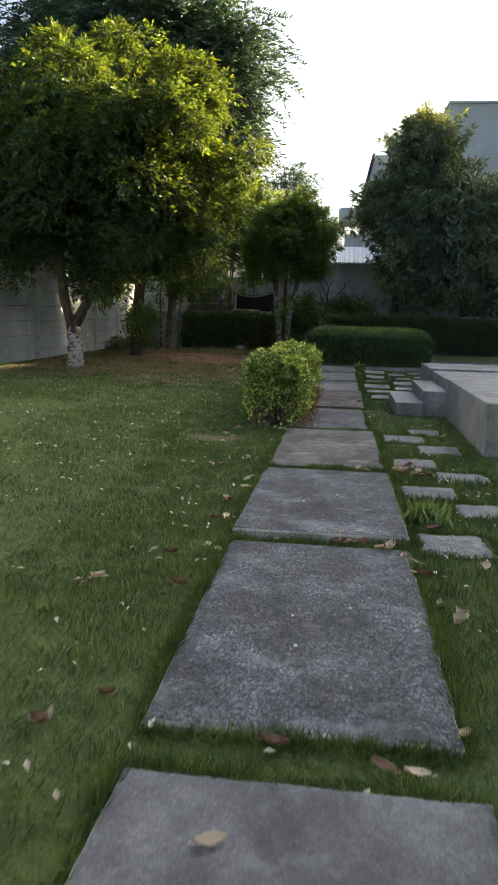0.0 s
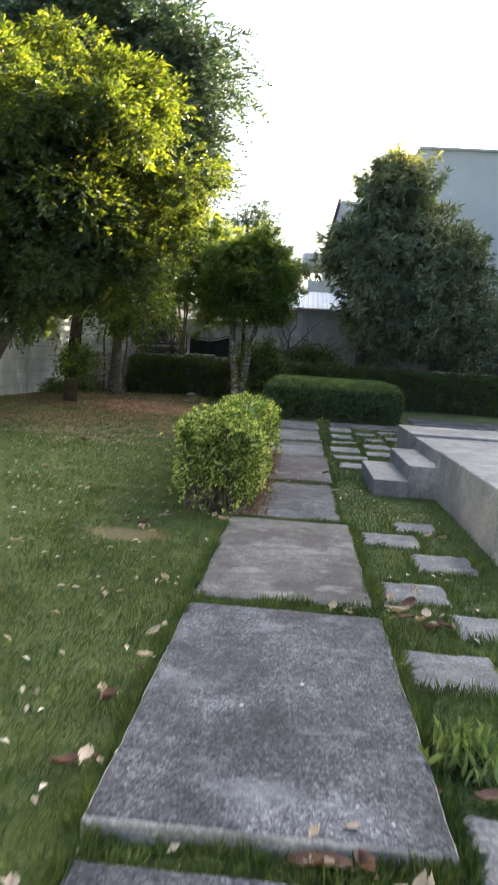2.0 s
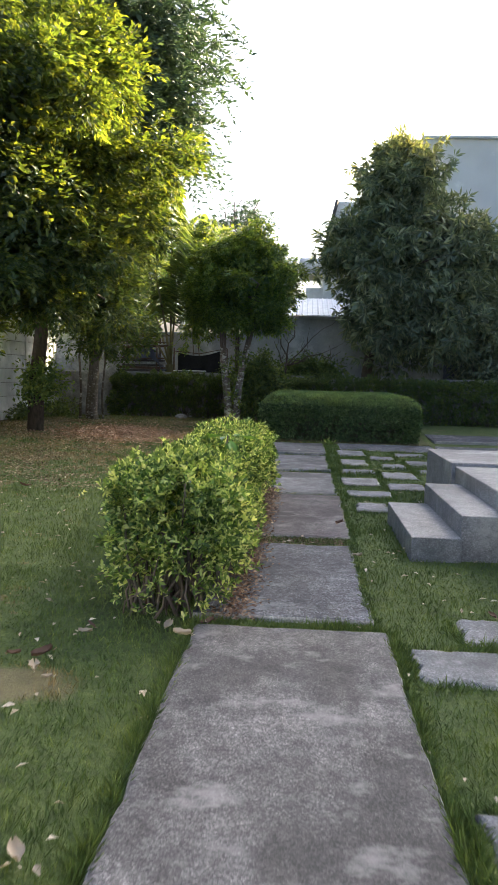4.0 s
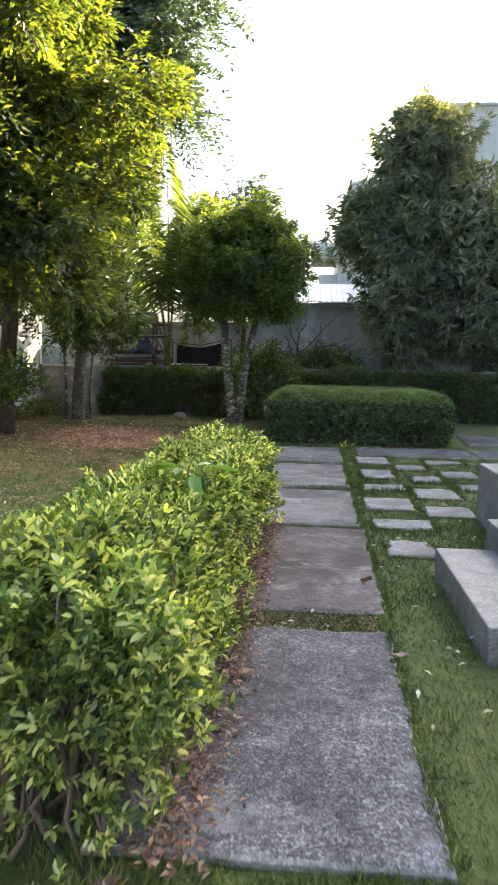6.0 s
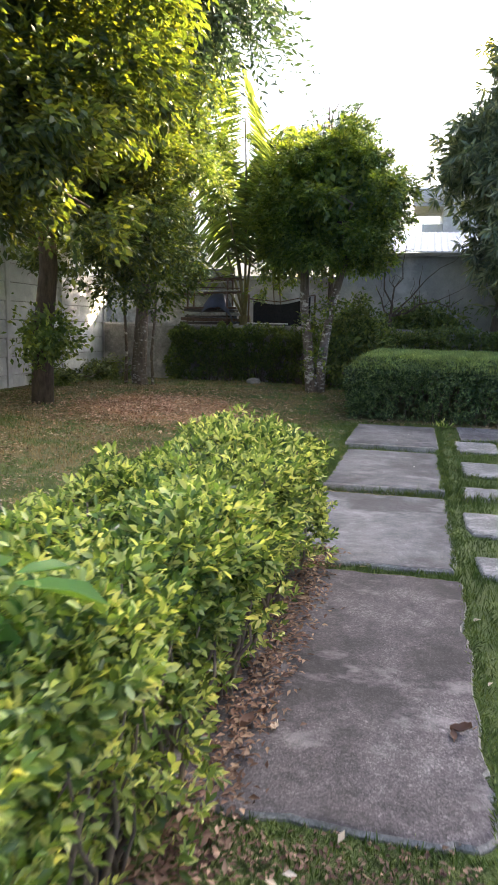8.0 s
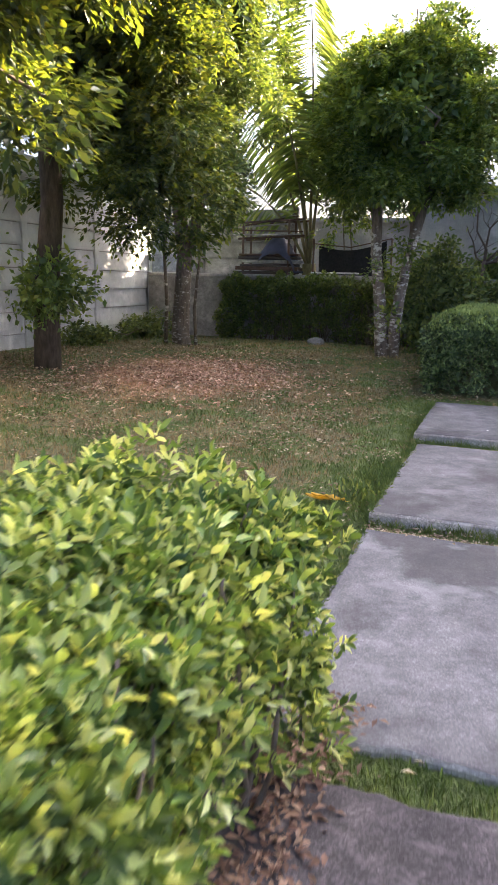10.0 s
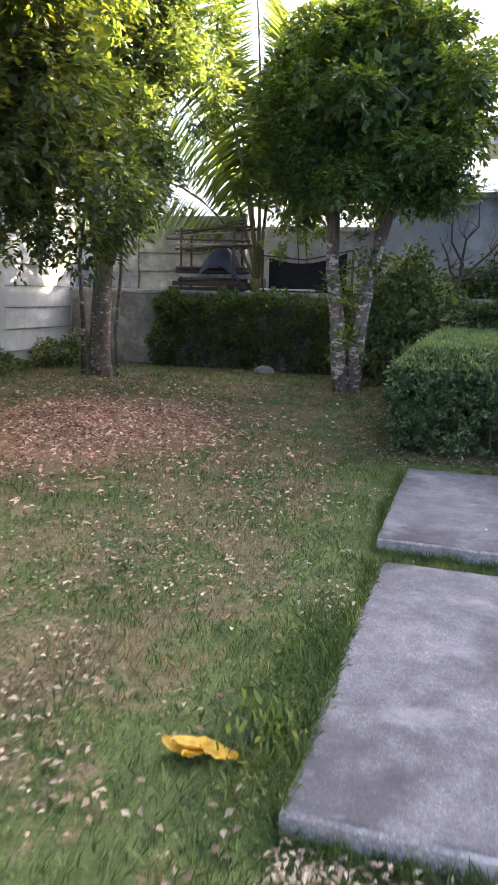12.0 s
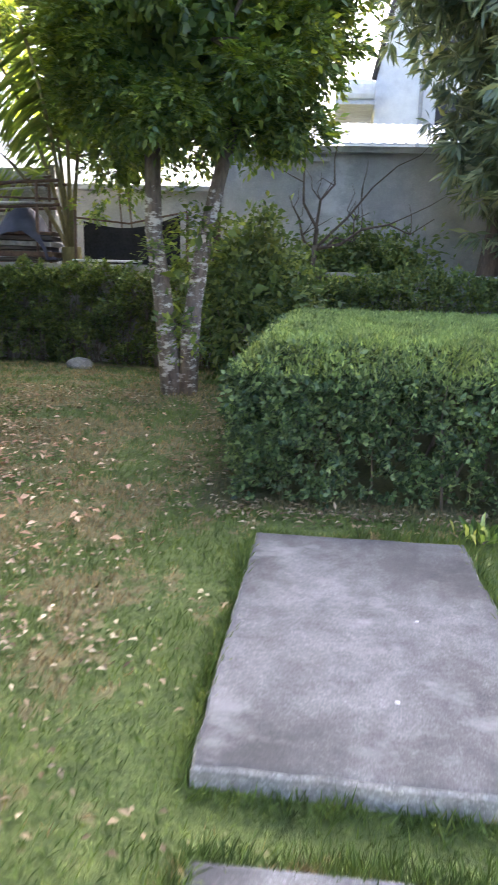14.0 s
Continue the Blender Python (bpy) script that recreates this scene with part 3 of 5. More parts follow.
precast(west, -6.85, -3.9, 24.1, 2.88, 0.32, 0.1, True, m_precast)
low = tagged(empty("wall_north", -1, 24, 0), "low stained boundary wall under climbing hedge", "wall", kind="structure")
box_part("wall_body", (-6.75, 13.98, 23.95, 24.1, -0.2, 1.22), m_lowwall, low, 0.01)
box_part("coping", (-6.75, 13.98, 23.9, 24.15, 1.222, 1.28), m_lowwall, low, 0.01)
tagged(box_part("wall_south", (-6.9, 13.98, -4.15, -4.0, -0.2, 2.9), m_precast), "plain pale wall closing the garden", "wall", kind="structure")
# added wall, never in view; its height sets where the sun is blocked
tagged(box_part("wall_east", (14.0, 14.3, -4.15, 46.0, -0.2, 15.2), m_house), "unseen plain pale wall added to shade the garden", "wall", kind="structure")

# ---- hedges ----
def hedge(name, label, x0, x1, y0, y1, top, count, length, width, mat, r, round_=0.12, shag=0.03, inner=0.25, fine=False, bottom_thin=0.0, z0=0.0, shoots=None, twigs=120, sprig=7, gaps=0.0, fall=0.0):
    root = tagged(empty(name, (x0 + x1) / 2, (y0 + y1) / 2, z0), label, "hedge")
    lx, ly, h = x1 - x0, y1 - y0, top - z0
    areas = np.array([lx * ly * 1.25, lx * h, lx * h, ly * h, ly * h])
    face = r.choice(5, count, p=areas / areas.sum())
    u, v = r.uniform(0, 1, count), r.uniform(0, 1, count)
    depth = np.abs(r.normal(0, inner, count)) * np.where(r.uniform(0, 1, count) < 0.35, 1, 0.25)
    p = np.zeros((count, 3))
    nrm = np.zeros((count, 3))
    spec = {0: (None,), 1: (1, -1), 2: (1, 1), 3: (0, -1), 4: (0, 1)}
    m0 = face == 0
    p[m0] = np.stack([x0 + u * lx, y0 + v * ly, np.full(count, top) - depth], 1)[m0]
    nrm[m0] = (0, 0, 1)
    v = v ** (1 - 0.35 * bottom_thin)
    for k, (x_, s_) in ((1, (None, 0)), (2, (None, 1))):
        mk = face == k
        yy = (y0 + depth) if k == 1 else (y1 - depth)
        p[mk] = np.stack([x0 + u * lx, yy, z0 + 0.03 + v * (h - 0.03)], 1)[mk]
        nrm[mk] = (0, -1 if k == 1 else 1, 0)
    for k in (3, 4):
        mk = face == k
        xx = (x0 + depth) if k == 3 else (x1 - depth)
        p[mk] = np.stack([xx, y0 + u * ly, z0 + 0.03 + v * (h - 0.03)], 1)[mk]
        nrm[mk] = (-1 if k == 3 else 1, 0, 0)
    # the top sinks towards the far end
    p[:, 2] -= fall * np.clip((p[:, 1] - y0) / ly, 0, 1) * np.clip((p[:, 2] - z0) / h, 0, 1)
    # soften the box's edges and let the skin swell and sink
    c = np.array([(x0 + x1) / 2, (y0 + y1) / 2, z0])
    q = np.array([noise.noise(Vector((float(a * 3.1), float(b * 3.1), float(e * 3.1)))) for a, b, e in p]) if count < 90000 else np.zeros(count)
    q2 = np.array([noise.noise(Vector((float(a * 9.0), float(b * 9.0), float(e * 9.0)))) for a, b, e in p])
    p += nrm * ((q + 0.7 * q2) * shag * 2)[:, None]
    ex = np.minimum(p[:, 0] - x0, x1 - p[:, 0])
    ey = np.minimum(p[:, 1] - y0, y1 - p[:, 1])
    near = np.minimum(ex, ey)
    cut = np.clip(round_ - near, 0, round_) / round_
    p[:, 2] -= np.where(p[:, 2] > top - round_, cut ** 2 * round_ * 0.6, 0)
    if gaps:
        # thin places, where the twigs or the wall behind show
        hole = np.array([noise.noise(Vector((float(a * 4.3), float(b * 4.3), float(e * 4.3 + 7)))) + 0.6 * noise.noise(Vector((float(a * 11), float(b * 11), float(e * 11)))) for a, b, e in p])
        keep = hole + r.normal(0, 0.12, count) < 0.55 - gaps
        p, nrm = p[keep], nrm[keep]
        count = len(p)
    if shoots:
        p[:, 2] = np.minimum(p[:, 2], top - 0.03)
    # each place carries a sprig: a whorl of blades round a shoot
    axis = unit(nrm * 0.7 + r.normal(0, 0.45, (count, 3)) + np.array([0, 0, 0.5]))
    per = sprig
    ax = np.repeat(axis, per, 0)
    k = np.tile(np.arange(per), count)
    phase = np.repeat(r.uniform(0, 6.28, count), per) + k * 2.4
    a1 = unit(np.cross(ax, np.array([0.31, 0.17, 0.93])))
    a2 = np.cross(ax, a1)
    t = k / per
    ways = ax * (0.35 + 0.9 * t)[:, None] + (a1 * np.cos(phase)[:, None] + a2 * np.sin(phase)[:, None]) * (1.0 - 0.45 * t)[:, None] + r.normal(0, 0.12, ax.shape)
    sets = [leaves(np.repeat(p, per, 0) + ax * ((t - 0.6) * length * 1.1)[:, None], ways, length, width, r, 0.3, fine)]
    vv, ff = join_leaves(sets)
    mesh_from("foliage", vv, ff, mat, root)
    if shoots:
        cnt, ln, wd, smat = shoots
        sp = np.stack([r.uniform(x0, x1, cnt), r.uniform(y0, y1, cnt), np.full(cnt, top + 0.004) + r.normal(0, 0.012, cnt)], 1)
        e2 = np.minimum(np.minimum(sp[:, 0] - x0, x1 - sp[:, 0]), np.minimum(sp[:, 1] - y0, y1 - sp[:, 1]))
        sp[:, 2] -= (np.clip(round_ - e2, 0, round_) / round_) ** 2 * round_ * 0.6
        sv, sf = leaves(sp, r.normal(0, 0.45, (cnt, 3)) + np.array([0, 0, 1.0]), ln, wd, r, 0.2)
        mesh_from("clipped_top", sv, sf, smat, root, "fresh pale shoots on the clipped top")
    bm = bmesh.new()
    for _ in range(twigs):
        a = (r.uniform(x0 + 0.1 * lx, x1 - 0.1 * lx), r.uniform(y0 + 0.02 * ly, y1 - 0.02 * ly), z0 - 0.03)
        b = (np.clip(a[0] + r.normal(0, 0.16), x0 + 0.02, x1 - 0.02), np.clip(a[1] + r.normal(0, 0.16), y0 + 0.02, y1 - 0.02), z0 + h * r.uniform(0.55, 0.95))
        tube(bm, wander(a, b, 4, 0.025, r), r.uniform(0.005, 0.012), 0.003, 5)
    part("branchwork", bm, m_twig, root, "bare brown twigs")
    return root


r_h = np.random.default_rng(11)
hedge("path_hedge", "waist-high leafy bright green hedge along the path", -1.04, -0.4, 8.12, 12.34, 0.76, 17000, 0.037, 0.0165, m_leaf_hedge, r_h, 0.1, 0.075, 0.22, True, 1.6, -0.03, None, 620, 8, 0.22, 0.05)
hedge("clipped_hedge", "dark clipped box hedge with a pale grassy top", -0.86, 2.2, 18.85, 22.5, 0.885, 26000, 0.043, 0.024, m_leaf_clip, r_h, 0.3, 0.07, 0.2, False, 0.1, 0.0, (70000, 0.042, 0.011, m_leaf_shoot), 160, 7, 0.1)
hedge("climbing_hedge", "dark climbing hedge covering the low boundary wall", -5.1, -0.9, 23.62, 23.93, 1.21, 9500, 0.055, 0.034, m_leaf_creeper, r_h, 0.1, 0.09, 0.12, False, 0.3, 0.09, None, 150, 6, 0.4)
hedge("back_hedge", "loose dark green hedge before the back wall", -0.6, 7.0, 23.3, 23.9, 1.24, 10500, 0.056, 0.032, m_leaf_creeper, r_h, 0.15, 0.09, 0.2, False, 0.3, 0.09, None, 160, 6, 0.2)

# ---- trees ----
r_t = np.random.default_rng(21)
tree("round_tree", "round dense tree with forked whitewashed trunk on the lawn", (-5.15, 14.0, 0.08),
     [([(-5.15, 14.0, 0.0), (-5.17, 14.0, 0.5), (-5.2, 14.0, 0.95)], 0.17, 0.14),
      ([(-5.2, 14.0, 0.9), (-5.38, 14.0, 1.5), (-5.5, 14.1, 2.4), (-5.4, 14.2, 3.4)], 0.12, 0.07),
      ([(-5.18, 14.0, 0.9), (-4.9, 13.95, 1.35), (-4.6, 14.0, 2.0), (-4.4, 14.2, 3.2)], 0.11, 0.06)],
     [(-4.7, 14.3, 4.0, 2.55, 2.3, 2.1), (-5.6, 14.0, 3.4, 1.8, 1.8, 1.4), (-3.6, 14.4, 3.3, 1.4, 1.5, 1.2)], m_bark_wash, m_leaf_tree, r_t,
     clumps=10500, per=15, spread=0.2, length=0.092, width=0.042, uneven=0.12, core=4.5, style="bough", boughs=170, bough=0.48)
tree("feathery_tree", "tall feathery tree with drooping sprays and low shoots", (-5.1, 18.1, 0.08),
     [([(-5.1, 18.1, 0.0), (-5.08, 18.1, 1.0), (-5.0, 18.15, 2.0), (-5.1, 18.2, 3.6), (-5.2, 18.3, 5.2)], 0.16, 0.09)],
     [(-5.5, 18.4, 6.9, 2.6, 2.4, 2.4), (-3.6, 18.4, 6.1, 1.35, 1.3, 1.3), (-3.2, 18.2, 7.2, 1.1, 1.0, 1.0)], m_bark, m_leaf_feather, r_t, limbs=22,
     clumps=1900, per=25, spread=0.85, length=0.15, width=0.046, style="feather", shell=0.3, uneven=0.32, core=2.4)
feather = bpy.data.objects["feathery_tree"]
crown("lower_crown", [(-4.5, 18.5, 3.5, 1.35, 1.2, 1.5), (-4.1, 18.7, 2.3, 0.8, 0.7, 0.7)], 2800, 13, 0.18, 0.085, 0.04, m_leaf_tree, feather, r_t, uneven=0.25, style="bough", boughs=45, bough=0.42)
# sunlit look of the low sprout comes from this paler leaf colour
crown("low_sprout", [(-5.0, 18.0, 1.02, 0.45, 0.4, 0.42)], 60, 22, 0.1, 0.09, 0.045, m_leaf_dense, feather, r_t, shell=0.2, uneven=0.3)
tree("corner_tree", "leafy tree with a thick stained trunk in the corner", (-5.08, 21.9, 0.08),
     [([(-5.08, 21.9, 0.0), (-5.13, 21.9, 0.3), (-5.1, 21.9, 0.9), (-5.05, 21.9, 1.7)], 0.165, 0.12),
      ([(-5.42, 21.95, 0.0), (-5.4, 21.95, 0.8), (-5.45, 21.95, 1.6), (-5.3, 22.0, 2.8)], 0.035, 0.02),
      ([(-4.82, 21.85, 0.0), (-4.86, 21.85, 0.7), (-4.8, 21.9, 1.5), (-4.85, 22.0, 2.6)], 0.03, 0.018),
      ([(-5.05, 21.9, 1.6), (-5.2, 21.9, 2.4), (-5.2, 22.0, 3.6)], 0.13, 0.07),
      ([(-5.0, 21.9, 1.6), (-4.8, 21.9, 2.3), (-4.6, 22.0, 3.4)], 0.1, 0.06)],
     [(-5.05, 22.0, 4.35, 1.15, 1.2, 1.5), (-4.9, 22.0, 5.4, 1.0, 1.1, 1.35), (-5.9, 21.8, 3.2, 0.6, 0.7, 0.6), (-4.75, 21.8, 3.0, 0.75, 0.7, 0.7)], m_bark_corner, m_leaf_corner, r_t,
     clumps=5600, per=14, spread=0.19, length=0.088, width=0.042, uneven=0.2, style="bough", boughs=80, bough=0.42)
tree("twin_stem_tree", "round-crowned tree with two pale flaking trunks", (-1.82, 21.8, 0.08),
     [([(-1.77, 21.8, 0.0), (-1.82, 21.8, 0.5), (-1.86, 21.8, 0.9), (-1.96, 21.8, 1.6), (-2.0, 21.9, 2.6)], 0.11, 0.07),
      ([(-1.64, 21.82, 0.0), (-1.62, 21.82, 0.6), (-1.58, 21.82, 1.0), (-1.48, 21.82, 1.6), (-1.25, 21.9, 2.6)], 0.1, 0.06)],
     [(-1.55, 21.9, 3.48, 1.08, 1.1, 1.1), (-1.95, 21.9, 2.85, 0.68, 0.75, 0.6), (-1.0, 21.8, 2.85, 0.5, 0.6, 0.5)], m_bark_old, m_leaf_dense, r_t,
     clumps=4200, per=14, spread=0.15, length=0.085, width=0.04, uneven=0.13, core=2.5, style="bough", boughs=92, bough=0.31)
crown("trunk_shoot", [(-1.72, 21.72, 1.0, 0.22, 0.15, 0.5), (-1.6, 21.72, 0.75, 0.2, 0.12, 0.25), (-1.5, 21.75, 1.6, 0.3, 0.15, 0.3)], 120, 7, 0.12, 0.08, 0.036, m_leaf_light, bpy.data.objects["twin_stem_tree"], r_t, style="bough", boughs=14, bough=0.12, core=0.2)
tree("mango_tree", "broad mango tree with drooping dark leaves", (1.6, 24.7, 0.08),
     [([(1.6, 24.7, 0.0), (1.6, 24.7, 1.2), (1.75, 24.7, 2.4), (2.0, 24.7, 3.6)], 0.16, 0.1)],
     [(2.4, 24.2, 4.3, 1.7, 1.5, 2.1), (2.25, 24.1, 6.2, 1.1, 1.0, 1.35), (4.0, 24.0, 4.5, 0.95, 1.0, 1.0), (1.05, 24.0, 4.75, 0.75, 0.8, 0.7), (3.0, 24.1, 3.1, 1.6, 1.2, 1.5), (2.1, 24.1, 3.0, 1.0, 1.0, 1.4)], m_bark, m_leaf_mango, r_t,
     clumps=4200, per=16, spread=0.14, length=0.23, width=0.05, style="rosette", shell=0.45, uneven=0.3)

# ---- beyond the garden ----
def house(name, label, parts):
    root = tagged(empty(name, parts[0][1][0], parts[0][1][2], 0), label, "house")
    for pname, d, mat in parts:
        box_part(pname, d, mat, root, 0.01)
    return root

house("outbuilding", "bare grey rendered outbuilding with a white metal roof", [
    ("wall", (-1.9, 3.9, 26.0, 26.2, -0.2, 2.95), m_greywall), ("ledge", (-0.95, -0.42, 25.9, 26.0, 2.78, 2.84), m_greywall),])


def sloped_roof(parent, x0, x1, y0, y1, z0, z1):
    """Ribbed metal sheets on a slope, one object each."""
    x = x0
    while x < x1 - 0.1:
        bm = bmesh.new()
        xe = min(x + 0.9, x1)
        prof = []
        n = 24
        for i in range(n + 1):
            u = i / n
            prof.append((x + (xe - x - 0.006) * u, 0.018 * (1 if i % 4 == 0 else 0)))
        top = [[bm.verts.new((px, y, z + dz)) for px, dz in prof] for y, z in ((y0, z0), (y1, z1))]
        bot = [[bm.verts.new((px, y, z + dz - 0.02)) for px, dz in prof] for y, z in ((y0, z0), (y1, z1))]
        for i in range(n):
            bm.faces.new((top[0][i], top[0][i + 1], top[1][i + 1], top[1][i]))
            bm.faces.new((bot[0][i], bot[1][i], bot[1][i + 1], bot[0][i + 1]))
            bm.faces.new((bot[0][i], bot[0][i + 1], top[0][i + 1], top[0][i]))
        part("roof_sheet", bm, m_roof, parent)
        x = xe


outbuilding = bpy.data.objects["outbuilding"]
sloped_roof(outbuilding, -1.5, 4.0, 25.75, 28.5, 3.0, 3.75)
box_part("fascia", (-1.5, 4.0, 25.86, 25.98, 2.9, 2.98), m_greywall, outbuilding, 0.005)
def white_house():
    """A tall white house whose end wall leans back along a steep roof edge, with a thick flat awning at its side."""
    root = tagged(empty("white_house", 0.6, 36.0, 0), "tall white house with a steep roof edge and flat awning", "house")
    bm = bmesh.new()
    # unseen stretch out to x = 10 is added to keep sun off the lawn
    profile = [(0.62, -0.2), (0.62, 6.3), (1.12, 8.5), (10.0, 8.5), (10.0, -0.2)]
    front = [bm.verts.new((x, 36.0, z)) for x, z in profile]
    back = [bm.verts.new((x, 44.0, z)) for x, z in profile]
    bm.faces.new(front)
    bm.faces.new(back[::-1])
    for i in range(5):
        bm.faces.new((front[i], front[(i + 1) % 5], back[(i + 1) % 5], back[i]))
    bmesh.ops.recalc_face_normals(bm, faces=bm.faces[:])
    part("wall", bm, m_house, root)
    bm = bmesh.new()
    tube(bm, [(0.56, 35.95, 6.2), (1.08, 35.95, 8.55)], 0.07, 0.07, 4)
    part("roof_edge", bm, m_wood, root, "brown sloping roof edge")
    box_part("awning", (-0.42, 0.61, 35.4, 38.0, 5.6, 6.12), m_house, root, 0.15)
    box_part("awning_underside", (-0.4, 0.6, 35.45, 37.9, 5.5, 5.598), m_greywall, root, 0.01)
    box_part("wing", (-0.1, 0.61, 36.2, 43.0, -0.2, 5.0), m_house, root, 0.01)
    box_part("downpipe", (1.75, 1.85, 35.9, 35.99, -0.2, 8.3), m_greywall, root, 0.02)
    for z in (4.6, 6.6):
        w = box_part("window", (2.2, 3.2, 35.96, 36.04, z, z + 1.2), m_dark, root, 0.01)
        box_part("sill", (2.1, 3.3, 35.86, 35.98, z - 0.08, z - 0.002), m_house, w, 0.01)


white_house()
# the ground floor's shade is put into its near-black colour
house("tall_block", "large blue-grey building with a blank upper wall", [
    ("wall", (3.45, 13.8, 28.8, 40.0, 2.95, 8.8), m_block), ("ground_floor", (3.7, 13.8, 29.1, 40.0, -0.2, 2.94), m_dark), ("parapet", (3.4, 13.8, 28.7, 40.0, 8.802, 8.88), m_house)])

# neighbour's yard behind the low wall
annex = tagged(empty("neighbour_wall", -5.6, 25.3, 0), "pale precast wall standing behind the boundary wall", "wall", kind="structure")
precast(annex, 25.3, -8.2, -4.2, 2.56, 0.32, 0.1, False, m_lowwall)
house("grey_shed", "low grey rendered shed behind the boundary wall", [
    ("wall", (-8.2, -1.95, 26.6, 28.6, -0.2, 2.4), m_greywall), ("roof", (-8.3, -1.92, 26.45, 28.7, 2.402, 2.48), m_greywall)])


def draped_cloth():
    """A dark shade cloth hung on a rail, with folds and a sagging upper edge."""
    root = tagged(empty("shade_cloth", -2.95, 24.5, 1.3), "black shade cloth hung on a thin rail", "cloth")
    nx, nz = 24, 8
    v, f = [], []
    for i in range(nx + 1):
        u = i / nx
        top = 1.92 - 0.12 * math.sin(math.pi * u) - 0.1 * (1 - u)
        for k in range(nz + 1):
            w = k / nz
            v.append((-3.5 + 1.25 * u, 24.5 + 0.035 * math.sin(u * 26 + w) * w + 0.02 * math.sin(9 * u), 1.3 + (top - 1.3) * (1 - w)))
    for i in range(nx):
        for k in range(nz):
            a = i * (nz + 1) + k
            f.append((a, a + nz + 1, a + nz + 2, a + 1))
    mesh_from("cloth", v, f, m_cloth, root, smooth=True)
    bm = bmesh.new()
    tube(bm, [(-3.6, 24.48, 1.86), (-2.9, 24.48, 1.8), (-2.15, 24.48, 1.96)], 0.012, 0.012, 6)
    part("rail", bm, m_rust, root)
    bm = bmesh.new()
    tube(bm, [(-3.6, 24.35, 1.33), (-2.7, 24.35, 1.335)], 0.016, 0.016, 6)
    part("pipe", bm, m_precast, root, "pale pipe along the wall top")
    for px in (-3.6, -2.15):
        bm = bmesh.new()
        tube(bm, [(px, 24.48, 0.0), (px, 24.48, 1.95)], 0.02, 0.02, 6)
        part("post", bm, m_rust, root)


draped_cloth()


def scrap_rack():
    """A rusty frame with a covered stack of boards on it."""
    root = tagged(empty("scrap_rack", -4.5, 24.55, 1.2), "rusty rack stacked with dark covered boards", "rack")
    for px in (-4.95, -4.05):
        for py in (24.35, 24.8):
            bm = bmesh.new()
            tube(bm, [(px, py, 0.0), (px, py, 2.27)], 0.022, 0.022, 6)
            part("leg", bm, m_rust, root)
    for z in (1.95, 2.24):
        for py in (24.35, 24.8):
            bm = bmesh.new()
            tube(bm, [(-5.05, py, z - 0.02), (-3.75, py, z + 0.05)], 0.02, 0.02, 6)
            part("rail", bm, m_rust, root)
    r = np.random.default_rng(9)
    z = 1.295
    for th, m in ((0.05, m_wood), (0.07, m_rust), (0.04, m_wood), (0.06, m_lowwall), (0.05, m_wood), (0.04, m_rust)):
        bm = bmesh.new()
        box(bm, -0.5 - r.uniform(0, 0.14), 0.5 + r.uniform(0, 0.14), -0.24, 0.26, 0, th, 0.008)
        bmesh.ops.transform(bm, matrix=pose(-4.5, 24.57, z, 0, r.normal(0, 0.5), r.normal(0, 2.5)), verts=bm.verts[:])
        part("board", bm, m, root)
        z += th + 0.012
    box_part("shelf", (-5.02, -3.98, 24.3, 24.85, 1.24, 1.29), m_rust, root, 0.005)
    # a slumped tarp over the stack's end
    nx, ny = 18, 10
    v, f = [], []
    for i in range(nx + 1):
        for k in range(ny + 1):
            u, w = i / nx, k / ny
            hump = math.sin(math.pi * min(1.0, 0.12 + u)) ** 0.6 * math.sin(math.pi * (0.08 + 0.84 * w)) ** 0.5
            v.append((-4.62 + 0.8 * u, 24.26 + 0.62 * w, z - 0.34 + 0.66 * hump + 0.05 * noise.noise(Vector((u * 7, w * 7, 2)))))
    for i in range(nx):
        for k in range(ny):
            a = i * (ny + 1) + k
            f.append((a, a + ny + 1, a + ny + 2, a + 1))
    mesh_from("tarp", v, f, m_tarp, root, "dark blue crumpled tarp", smooth=True)
    for k in range(5):
        bm = bmesh.new()
        za, zb = 2.0 + 0.1 * k * r.uniform(0.4, 1), 2.02 + 0.12 * k * r.uniform(0.4, 1)
        tube(bm, [(-5.25 + r.uniform(-0.1, 0.2), 24.3 + 0.1 * k, za), (-3.75 + r.uniform(-0.3, 0.1), 24.35 + 0.1 * k, zb)], 0.016, 0.014, 6)
        part("pole", bm, m_rust if k % 2 else m_lowwall, root)


scrap_rack()


